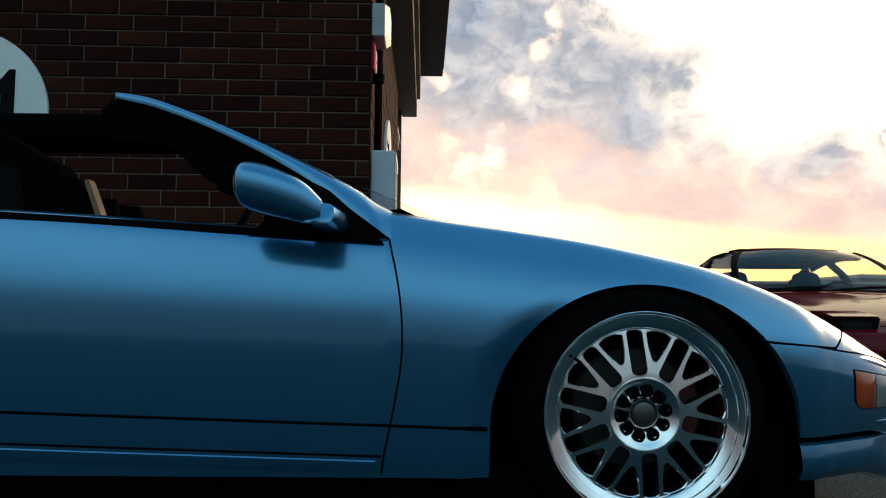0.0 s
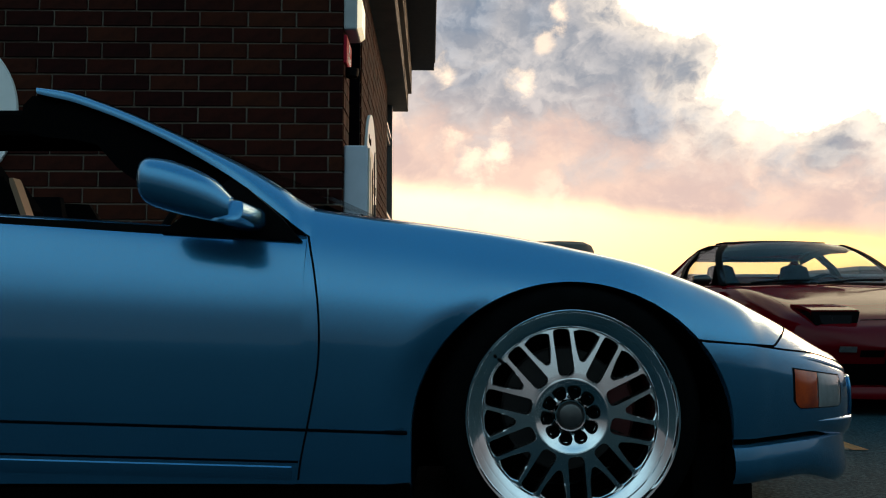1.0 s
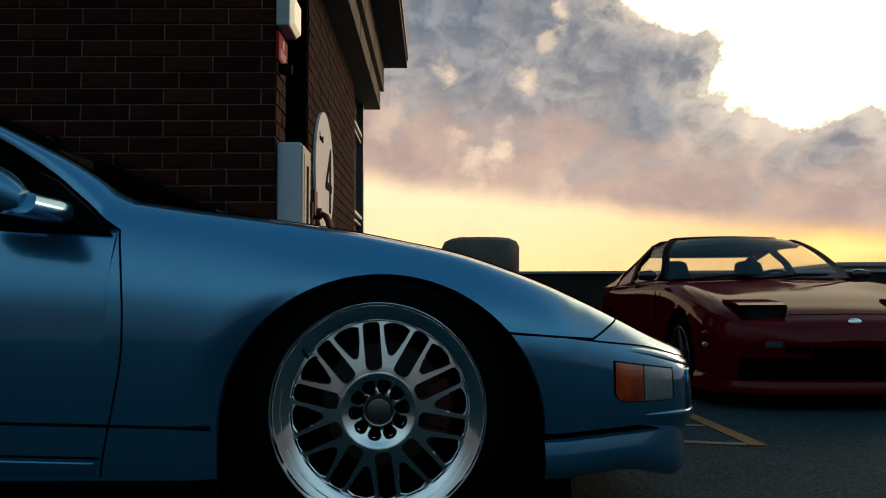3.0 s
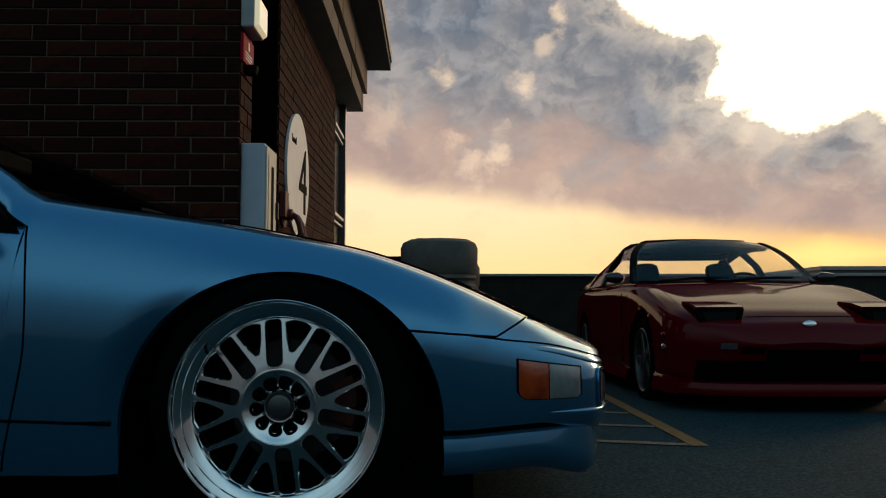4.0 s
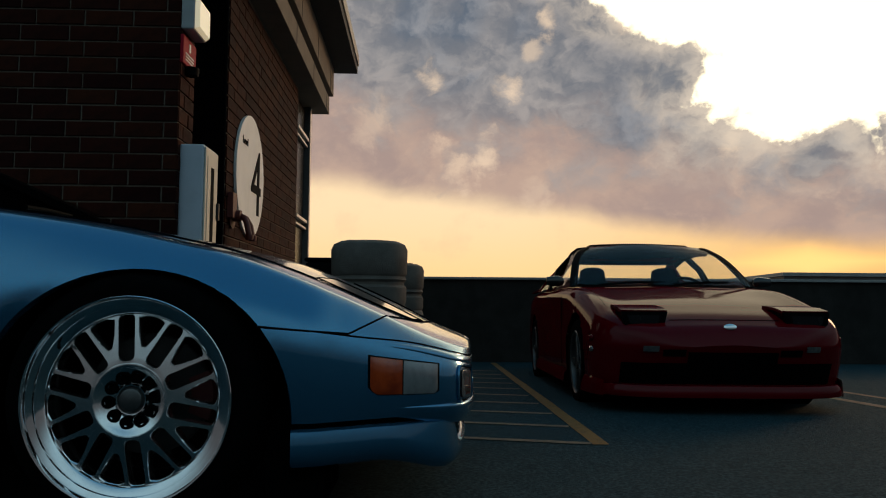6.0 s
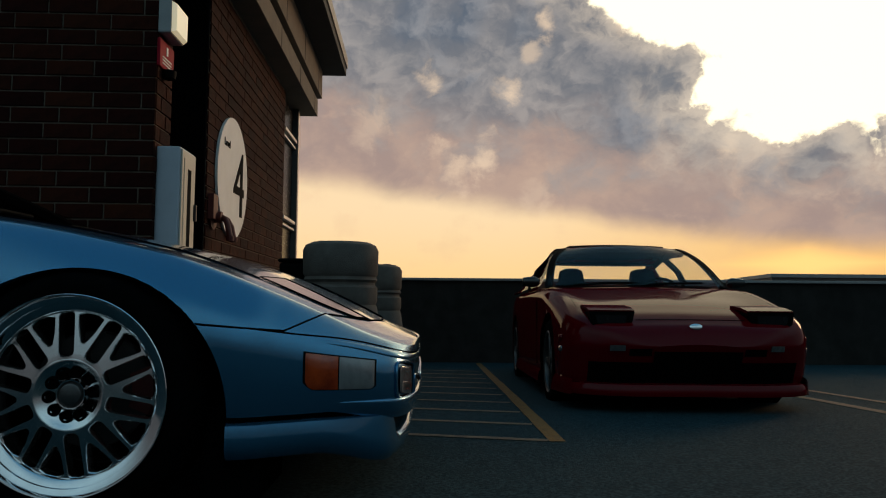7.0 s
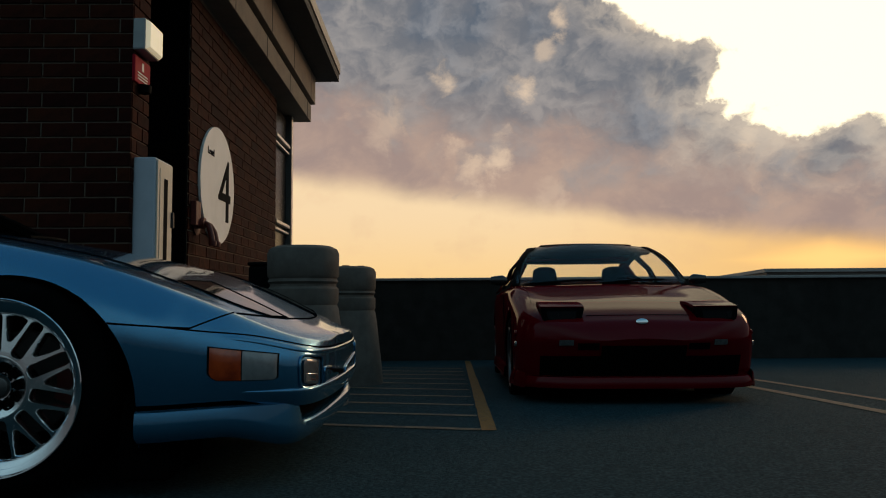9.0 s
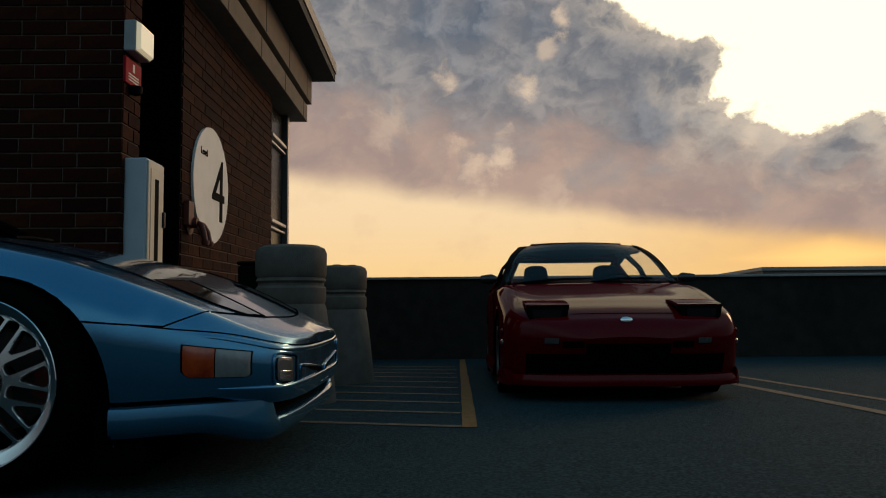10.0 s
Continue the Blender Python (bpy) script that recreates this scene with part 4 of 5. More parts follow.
        # black patches carry the shade of sunk openings, each with a painted rolled frame
        def opening(y0, y1, z0, z1, off, grow=0.0, n=14):
            bm_ = bmesh.new()
            ring = []
            for k in range(4 * n):
                q, u = divmod(k, n)
                u /= n
                a, b = ((u, 0.0), (1.0, u), (1.0 - u, 1.0), (0.0, 1.0 - u))[q]
                # squircle corners
                ca, cb = 2 * a - 1, 2 * b - 1
                m_ = max(1e-6, (abs(ca) ** 7 + abs(cb) ** 7) ** (1 / 7))
                ca, cb = ca / m_, cb / m_
                yy = (y0 + y1) / 2 + ((y1 - y0) / 2 + grow) * ca
                zz = (z0 + z1) / 2 + ((z1 - z0) / 2 + grow) * cb - 0.10 * (yy - 0.3)
                ring.append((yy, zz))
            return bm_, [z_side(nose_x(min(CY - yy, 0.80)), zz, off) for yy, zz in ring]

        def opening_part(name_, box_, mat_, off, sink, parent_, lab_):
            bm_, outer = opening(*box_, off)
            mid = sum(outer, Vector()) / len(outer)
            back_ = [mid.lerp(p, 0.9) + Vector((-sink, 0, 0)) for p in outer]
            core = [mid.lerp(p, 0.45) + Vector((-sink, 0, 0)) for p in outer]
            vs_ = grid_faces(bm_, [outer, back_, core], True)
            bm_.faces.new(vs_[-1])
            return part(name_, f(bm_), mat_, parent_, lab_, True)

        for nm_, box_, lab_ in (("fog_recess", (0.292, 0.452, 0.355, 0.458), "black patch standing in for the shaded fog lamp recess"), ("grille_opening", (0.486, 0.875, 0.362, 0.425), "black patch standing in for the shaded grille opening")):
            hole_ = opening_part(nm_, box_, LINER, 0.0035, 0.002, car, lab_)
            _, line_ = opening(*box_, 0.003, 0.001)
            bm = bmesh.new()
            tube(bm, line_ + line_[:1], 0.0042, 6, False)
            part("rolled_frame", f(bm), PAINT, hole_, "blue rolled frame", True)
            if nm_ == "fog_recess":
                opening_part("fog_lamp", (0.305, 0.405, 0.368, 0.446), FOG_GLASS, 0.0055, -0.002, hole_, "clear fog lamp lens")
                opening_part("reflector", (0.312, 0.398, 0.371, 0.402), REFLECTOR, 0.0072, -0.001, hole_, "bright lower reflector")
        for name_, x_a in (("nose_ledge", 0.52), ("bumper_ledge", 0.60)):
            bm = bmesh.new()
            rr = []
            for x in list(lin(x_a, 0.80, 26)) + [nose_x(w) for w in lin(0.59, 0.004, 40)]:
                zc_ = crease_z(x) - 0.013 if name_ == "nose_ledge" else 0.350 - 0.06 * (x - 0.75)
                grow = smoothstep((x - x_a) / 0.22)
                prof_ = ((0.011, 0.0), (0.008, 0.0045), (0.003, 0.0065), (-0.003, 0.006), (-0.008, 0.003), (-0.011, -0.002)) if name_ == "nose_ledge" else ((0.010, 0.0), (0.008, 0.009), (0.004, 0.0125), (-0.006, 0.0125), (-0.026, 0.009), (-0.05, -0.002))
                rr.append([z_side(x, zc_ + dz * (0.4 + 0.6 * grow), o * grow - 0.002) for dz, o in prof_])
            grid_faces(bm, rr)
            part(name_, f(bm), PAINT, car, "", "all")
        # sloped headlamp glass between the wing and the hood
        bm = bmesh.new()
        outer_x, outer_y = [0.40, 0.52, 0.58, 0.64, 0.672], [0.318, 0.345, 0.375, 0.43, 0.478]
        rows = []
        for i in range(15):
            x = 0.40 + 0.272 * i / 14
            ya = float(np.interp(x, outer_x, outer_y))
            yb = 0.597 - 0.012 * math.sin(3.0 * (x - 0.4))
            rows.append([z_top(x + 0.020 * (j / 8) ** 1.5, ya + (yb - ya) * j / 8, 0.0045) for j in range(9)])
        grid_faces(bm, rows)
        rim_ = rows[0] + [r[-1] for r in rows[1:]] + list(reversed(rows[-1][:-1])) + [r[0] for r in reversed(rows[:-1])]
        lamp = part("headlamp", f(bm), LENS_DARK, car, "sloped glossy headlamp lens", True)
        bm = bmesh.new()
        tube(bm, rim_, 0.0016, 6, False)
        part("gasket", f(bm), SEAM, lamp, "", True)
    bm = bmesh.new()
    grid_faces(bm, [[Vector((x - 0.10 * (1 - ((y - CY) / 0.75) ** 2) * 0.3, y, z)) for y in lin(0.20, 2 * CY - 0.20, 16)] for x, z in ((-0.68, 0.912), (-0.61, 0.918), (-0.56, 0.895))])
    part("cowl_panel", bm, COWL, car, "glossy black cowl panel", True)
    # black sail and cabin
    bm = bmesh.new()
    prism(bm, [(-0.995, 0.832), (-0.65, 0.812), (-0.664, 0.824), (-0.70, 0.868), (-0.79, 0.945), (-0.83, 0.965)], 0.05, 0.075)
    part("sail_panel", bm, TRIM, car, "black triangular sail panel")
    # windscreen pillar: one band that grows out of the wing
    band = [(-0.672, 0.066, 0.852, 0.160, 0.930), (-0.71, 0.089, 0.881, 0.166, 0.957), (-0.775, 0.122, 0.929, 0.188, 0.997), (-0.838, 0.152, 0.974, 0.205, 1.031), (-0.931, 0.187, 1.031, 0.228, 1.076), (-1.041, 0.216, 1.091, 0.252, 1.128), (-1.182, 0.245, 1.158, 0.281, 1.191), (-1.324, 0.269, 1.212, 0.303, 1.245), (-1.40, 0.280, 1.232, 0.314, 1.262), (-1.445, 0.286, 1.243, 0.319, 1.266)]
    foot_z = lin(0.823, 0.90, 7)
    foot = [z_side(-0.632, z) for z in foot_z[:-2]] + [z_top(-0.632, y_) for y_ in (0.13, 0.172)]
    rows = [foot]
    for x, y0_, z0_, y1_, z1_ in band:
        lo_, hi_ = Vector((x, y0_, z0_)), Vector((x - 0.01, y1_, z1_))
        rows.append([lo_.lerp(hi_, u) + Vector((0, -0.012, 0.006)) * math.sin(math.pi * u) for u in lin(0, 1, 7)])
    # ease the foot into the band
    smooth_rows = [rows[0]]
    for i in range(len(rows) - 1):
        p0, p1, p2, p3 = rows[max(i - 1, 0)], rows[i], rows[i + 1], rows[min(i + 2, len(rows) - 1)]
        for k in range(1, 7):
            u = k / 6
            smooth_rows.append([(p1[j] * 2 + (p2[j] - p0[j]) * u + (p0[j] * 2 - p1[j] * 5 + p2[j] * 4 - p3[j]) * u * u + (p1[j] * 3 - p0[j] - p2[j] * 3 + p3[j]) * u ** 3) / 2 for j in range(7)])
    rows = [[*r, r[-1] + Vector((-0.004, 0.04, -0.004)), r[-1] + Vector((-0.01, 0.045, -0.03)), r[0] + Vector((-0.004, 0.035, -0.004))] for r in smooth_rows]
    for sgn in (0, 1):
        bm = bmesh.new()
        vs = grid_faces(bm, rows, True)
        bm.faces.new(vs[-1])
        part("windscreen_pillar", mirrored(bm) if sgn else bm, PAINT, car, "blue windscreen pillar", True)
        bm = bmesh.new()
        grid_faces(bm, [[r[6] + Vector((0, 0.012, 0.003)), r[7] + Vector((0, 0.005, 0.003)), r[8] + Vector((0, 0.006, -0.004)), r[9] + Vector((0, 0.004, -0.006)), r[0] + Vector((0, 0.002, -0.006))] for r in rows[9:]])
        part("pillar_lining", mirrored(bm) if sgn else bm, LINER, car, "black inner pillar lining", True)
        bm = bmesh.new()
        edge = [(-0.66, 0.845), (-0.70, 0.880), (-0.779, 0.937), (-0.841, 0.981), (-0.931, 1.035), (-1.041, 1.095), (-1.182, 1.162), (-1.324, 1.216), (-1.434, 1.244), (-1.47, 1.240), (-1.495, 1.215), (-1.50, 1.15), (-1.45, 1.128), (-1.40, 1.119), (-1.33, 1.112), (-1.267, 1.096), (-1.235, 1.062), (-1.205, 1.030), (-1.16, 0.999), (-1.12, 0.985), (-1.06, 0.98), (-0.99, 0.95), (-0.93, 0.89), (-0.85, 0.84)]
        top_y = lambda x: float(np.interp(-x, [0.6, 0.8, 1.0, 1.2, 1.5], [0.125, 0.185, 0.235, 0.268, 0.308]))
        a_ = [bm.verts.new((x, top_y(x), z)) for x, z in edge]
        b_ = [bm.verts.new((x, top_y(x) + 0.03, z)) for x, z in edge]
        bm.faces.new(a_)
        bm.faces.new(list(reversed(b_)))
        for i in range(len(edge)):
            j = (i + 1) % len(edge)
            bm.faces.new((a_[i], b_[i], b_[j], a_[j]))
        part("pillar_trim", mirrored(bm) if sgn else bm, LINER, car, "black pillar trim")
    bm = bmesh.new()
    prism(bm, [(-2.0, 0.88), (-0.72, 0.815), (-0.72, 0.834), (-2.0, 0.905)], 0.055, 0.10)
    part("belt_moulding", bm, TRIM, car, "black belt moulding")
    crown = lambda y: 0.075 * (1 - ((y - CY) / 0.6) ** 2)
    bm = bmesh.new()
    rows = [[Vector((-1.44 + dx, y, 1.228 + crown(y) * 0.8 + dz)) for dx, dz in ((0.05, -0.005), (0.02, 0.014), (-0.03, 0.012), (-0.06, -0.01), (-0.05, -0.05), (0.02, -0.045))] for y in lin(0.325, 2 * CY - 0.325, 20)]
    vs = grid_faces(bm, rows, True)
    bm.faces.new(vs[0])
    bm.faces.new(vs[-1])
    part("windscreen_header", bm, LINER, car, "black windscreen header", True)
    bm = bmesh.new()
    rows = [[Vector((-0.56 - 0.85 * u + 0.12 * (1 - ((y - CY) / 0.75) ** 2) * (1 - u), y, 0.90 + 0.335 * u ** 0.9 + crown(y) * u)) for y in lin(0.16 + 0.14 * u, 2 * CY - 0.16 - 0.14 * u, 16)] for u in lin(0, 1, 12)]
    grid_faces(bm, rows)
    part("windscreen", bm, TINTED, car, "faintly tinted windscreen", "all")
    bm = bmesh.new()
    box(bm, -2.35, -1.46, CY - 0.14, CY + 0.14, 1.222, 1.318, 0.02)
    part("roof_spine", bm, LINER, car, "black roof spine between the open panels")
    bm = bmesh.new()
    rows = [[Vector((x, y, z - 0.05 * abs(y - CY))) for y in lin(CY - w, CY + w, 8)] for x, z, w in ((-2.30, 1.29, 0.55), (-2.5, 1.22, 0.6), (-2.8, 1.06, 0.66), (-3.1, 0.90, 0.70))]
    grid_faces(bm, rows)
    part("rear_hatch", bm, LINER, car, "dark rear hatch", "all")
    bm = bmesh.new()
    prism(bm, [(-2.3, 0.80), (-1.60, 0.84), (-1.564, 0.937), (-1.635, 1.035), (-1.674, 1.045), (-1.70, 1.082), (-1.76, 1.112), (-1.813, 1.146), (-1.90, 1.19), (-2.3, 1.28)], 0.46, 0.56)
    part("rear_bulkhead", bm, LINER, car, "black rear cabin frame")
    # dash, seats, wheel, floor and far door card
    bm = bmesh.new()
    box(bm, -0.98, -0.60, 0.12, 2 * CY - 0.12, 0.60, 0.885, 0.05)
    part("dashboard", bm, CABIN, car, "dark dashboard")
    bm = bmesh.new()
    box(bm, -2.15, -0.6, 0.10, 2 * CY - 0.10, 0.28, 0.34)
    part("cabin_floor", bm, CABIN, car)
    for y in (0.055, 2 * CY - 0.075):
        boxpart("door_card", (-2.05, -0.66, y, y + 0.05, 0.3, 0.81), CABIN, car, 0.01)
    for y in (0.30, 1.0):
        seat = part("seat", seat_mesh(y), CABIN, car, "dark bucket seat", True)
        if y > 0.5:
            continue
        bm = bmesh.new()
        prism(bm, [(-1.527, 0.88), (-1.509, 0.88), (-1.560, 1.012), (-1.566, 1.022), (-1.577, 1.02), (-1.574, 1.005)], y + 0.09, y + 0.13)
        part("bolster", bm, TAN, seat, "tan seat edge")
    bm = bmesh.new()
    ring = [Vector((-1.12 + 0.06 * math.sin(a), 0.50 + 0.18 * math.cos(a), 0.80 + 0.17 * math.sin(a))) for a in lin(0, 2 * math.pi, 33)]
    tube(bm, ring, 0.014, 8, False)
    tube(bm, [(-1.12, 0.34, 0.80), (-1.10, 0.5, 0.79), (-1.12, 0.66, 0.80)], 0.014, 6)
    tube(bm, [(-1.10, 0.5, 0.79), (-0.85, 0.5, 0.74)], 0.03, 8)
    part("steering_wheel", bm, TRIM, car, "black steering wheel", True)
    bm = bmesh.new()
    box(bm, -1.20, -1.16, CY - 0.13, CY + 0.13, 1.10, 1.17, 0.015)
    tube(bm, [(-1.18, CY, 1.16), (-1.25, CY, 1.24)], 0.012, 6)
    part("interior_mirror", bm, TRIM, car, "black interior mirror")
    # wipers lie at the foot of the windscreen
    for y in (0.55, 1.15):
        bm = bmesh.new()
        tube(bm, [(-0.56, y, 0.925), (-0.60, y + 0.2, 0.94), (-0.62, y + 0.42, 0.945)], 0.008, 6)
        part("wiper", bm, TRIM, car, "black wiper", True)
    # door mirrors
    for sgn in (0, 1):
        bm = bmesh.new()
        rows = []
        for u in [0.0, 0.01, 0.03, 0.07, 0.13] + list(lin(0.2, 1, 13)):
            x = -0.995 + 0.208 * u
            zc = curve(u, [0, 0.45, 0.8, 1], [0.942, 0.920, 0.895, 0.874])
            prof = (1 - (1 - min(1.0, (u + 0.004) / 0.14)) ** 2) ** 0.5
            hz, hy = prof * curve(u, [0, 0.3, 0.6, 0.85, 1], [0.052, 0.059, 0.056, 0.045, 0.028]), prof * curve(u, [0, 0.4, 0.8, 1], [0.07, 0.075, 0.055, 0.03])
            rows.append([Vector((x, -0.075 + hy * math.copysign(abs(math.cos(a)) ** 0.75, math.cos(a)), zc + hz * math.copysign(abs(math.sin(a)) ** 0.75, math.sin(a)))) for a in lin(0, 2 * math.pi, 25)[:-1]])
        vs = grid_faces(bm, rows, True)
        bm.faces.new(vs[0])
        bm.faces.new(vs[-1])
        tube_rows = [[Vector((-0.785 + (0.046 - 0.006 * u) * math.copysign(abs(math.cos(a)) ** 0.7, math.cos(a)) - 0.012 * u, 0.06 - 0.15 * u + 0.02 * math.sin(a), 0.865 + 0.006 * u + (0.031 - 0.003 * u) * math.copysign(abs(math.sin(a)) ** 0.7, math.sin(a)))) for a in lin(0, 2 * math.pi, 21)[:-1]] for u in list(lin(0, 0.85, 6)) + [0.93, 0.98, 1.0]]
        last = tube_rows[-1]
        mid_ = sum(last, Vector()) / len(last)
        tube_rows.append([mid_.lerp(p, 0.75) + Vector((0, -0.006, 0)) for p in last])
        vs = grid_faces(bm, tube_rows, True)
        bm.faces.new(vs[-1])
        part("door_mirror", mirrored(bm) if sgn else bm, PAINT, car, "blue door mirror", True)
    return car


def seat_mesh(y):
    bm = bmesh.new()
    box(bm, -1.78, -1.25, y, y + 0.48, 0.36, 0.50, 0.05)
    b = bmesh.new()
    rows = [[Vector((-1.62 - 0.28 * u - 0.10 * (abs(v) > 0.6) * -1, y + 0.24 + 0.24 * v * (1 - 0.45 * max(0, u - 0.7) / 0.3), 0.44 + 0.62 * u)) for v in (-1, -0.8, -0.5, 0, 0.5, 0.8, 1)] for u in np.linspace(0, 1, 9)]
    back = [[p + Vector((-0.12, 0, 0)) for p in r] for r in rows]
    grid_faces(bm, rows)
    grid_faces(bm, back)
    grid_faces(bm, [[r[0] for r in rows], [r[0] for r in back]])
    grid_faces(bm, [[r[-1] for r in rows], [r[-1] for r in back]])
    grid_faces(bm, [rows[-1], back[-1]])
    b.free()
    bmesh.ops.remove_doubles(bm, verts=bm.verts, dist=0.001)
    return bm


CAP_GREY = material("dull_cap", (0.12, 0.118, 0.115), 0.4, 0.8, color2=(0.07, 0.07, 0.068), scale=30)
TINTED = glass("tinted_windscreen", (0.8, 0.81, 0.81), 0.12)
build_z()

# The red hatchback, facing the camera. In its own space x is across, y runs back from the nose, z is up from the ground.
def r_width(y):
    if y < 0.42:
        return 0.30 + 0.475 * (1 - (1 - y / 0.42) ** 2.6) ** 0.55
    return curve(y, [0.42, 0.9, 1.6, 2.6, 3.5, 4.0, 4.22], [0.775, 0.79, 0.78, 0.785, 0.77, 0.70, 0.58])


def r_hood(y):
    return curve(y, [0.0, 0.05, 0.13, 0.4, 0.8, 1.2, 1.45, 2.6, 3.6, 4.0, 4.22], [0.44, 0.525, 0.575, 0.668, 0.755, 0.825, 0.845, 0.86, 0.86, 0.82, 0.72])


def r_section(y):
    w, zc = r_width(y), r_hood(y)
    k = w / 0.79
    zb = 0.17
    zf = zc - 0.012 + 0.02 * math.exp(-((y - 0.85) / 0.35) ** 2)
    mid = zb + (zc - zb) * 0.5
    return [(w - 0.04 * k, zb), (w - 0.006 * k, zb + 0.06), (w, mid - 0.04), (w - 0.004 * k, mid + 0.06), (w - 0.02 * k, zf - 0.09 * k), (w - 0.05 * k, zf - 0.035 * k), (w - 0.12 * k, zf), (w * 0.62, zc - 0.006), (w * 0.3, zc), (0.0, zc + 0.003)]


def r_fine(y, n=4):
    pts = np.array(r_section(y))
    g = np.gradient(pts, axis=0)
    out = []
    for i in range(len(pts) - 1):
        for k in range(n):
            u = k / n
            out.append((2 * u**3 - 3 * u**2 + 1) * pts[i] + (u**3 - 2 * u**2 + u) * g[i] + (-2 * u**3 + 3 * u**2) * pts[i + 1] + (u**3 - u**2) * g[i + 1])
    out.append(pts[-1])
    return out


def r_top(x, y, off=0.0):
    s = r_fine(y)[20:]
    return Vector((x, y, float(np.interp(-abs(x), [-p[0] for p in s], [p[1] for p in s])) + off))


def r_face(x, z, off=0.0, under=True):
    """A point of the nose: the smallest y at which the body is wide enough at x."""
    lo, hi = 0.0, 0.42
    for _ in range(18):
        m = (lo + hi) / 2
        if r_width(m) > abs(x) + 0.002:
            hi = m
        else:
            lo = m
    n = Vector((math.copysign(min(1.0, max(0.0, abs(x) - 0.42) / 0.3), x), -1, 0)).normalized()
    return Vector((x, hi + (r_tuck(z) if under else 0.0), z)) + n * off


def r_tuck(z):
    """The bumper turns in under its widest line."""
    return 0.13 * min(1.0, max(0.0, (0.43 - z) / 0.25))


def strip(a, b, thick=0.012):
    """A panel between two lines of points, with thickness inwards."""
    a, b = [Vector(p) for p in a], [Vector(p) for p in b]
    bm = bmesh.new()
    c = sum(a + b, Vector()) / (2 * len(a))
    inward = (Vector((0, 2.3, 0.7)) - c).normalized() * thick
    rows = [a, b, [p + inward for p in b], [p + inward for p in a], a]
    grid_faces(bm, rows)
    bmesh.ops.remove_doubles(bm, verts=bm.verts, dist=0.0002)
    return bm


def face_panel(x0, x1, z0, z1, off, nx=16):
    bm = bmesh.new()
    rows = [[r_face(x0 + (x1 - x0) * i / nx, z, o) for z, o in ((z0, -0.02), (z0, off), ((z0 + z1) / 2, off), (z1, off), (z1, -0.02))] for i in range(nx + 1)]
    vs = grid_faces(bm, rows)
    bm.faces.new(vs[0])
    bm.faces.new(vs[-1])
    return bm


def flat_wheel(car, x, y, side):
    m = Matrix.Translation((x, y, 0.295)) @ Matrix.Rotation(radians(90 * side), 4, "Y")
    w = new("wheel")
    w.parent = car
    w["label"] = "dull grey alloy wheel with black tyre"
    bm = bmesh.new()
    lathe(bm, [(0.21, 0.0), (0.23, 0.008), (0.27, 0.006), (0.288, -0.01), (0.295, -0.03), (0.295, -0.17), (0.28, -0.19), (0.2, -0.19)], 40, m)
    part("tyre", bm, RUBBER, w, "black tyre", True)
    bm = bmesh.new()
    lathe(bm, [(0.215, 0.002), (0.21, 0.008), (0.2, 0.0), (0.195, -0.03), (0.19, -0.18)], 40, m)
    part("rim", bm, CAP_GREY, w, "", True)
    for k in range(5):
        bm = bmesh.new()
        box(bm, -0.022, 0.022, 0.03, 0.198, -0.025, -0.008, 0.004)
        bmesh.ops.transform(bm, matrix=m @ Matrix.Rotation(2 * math.pi * k / 5, 4, "Z"), verts=bm.verts)
        part("spoke", bm, CAP_GREY, w)
    bm = bmesh.new()
    lathe(bm, [(0.0, 0.0), (0.05, -0.002), (0.055, -0.03)], 20, m)
    lathe(bm, [(0.0, -0.12), (0.19, -0.12)], 24, m)
    part("hub", bm, STEEL, w, "", True)


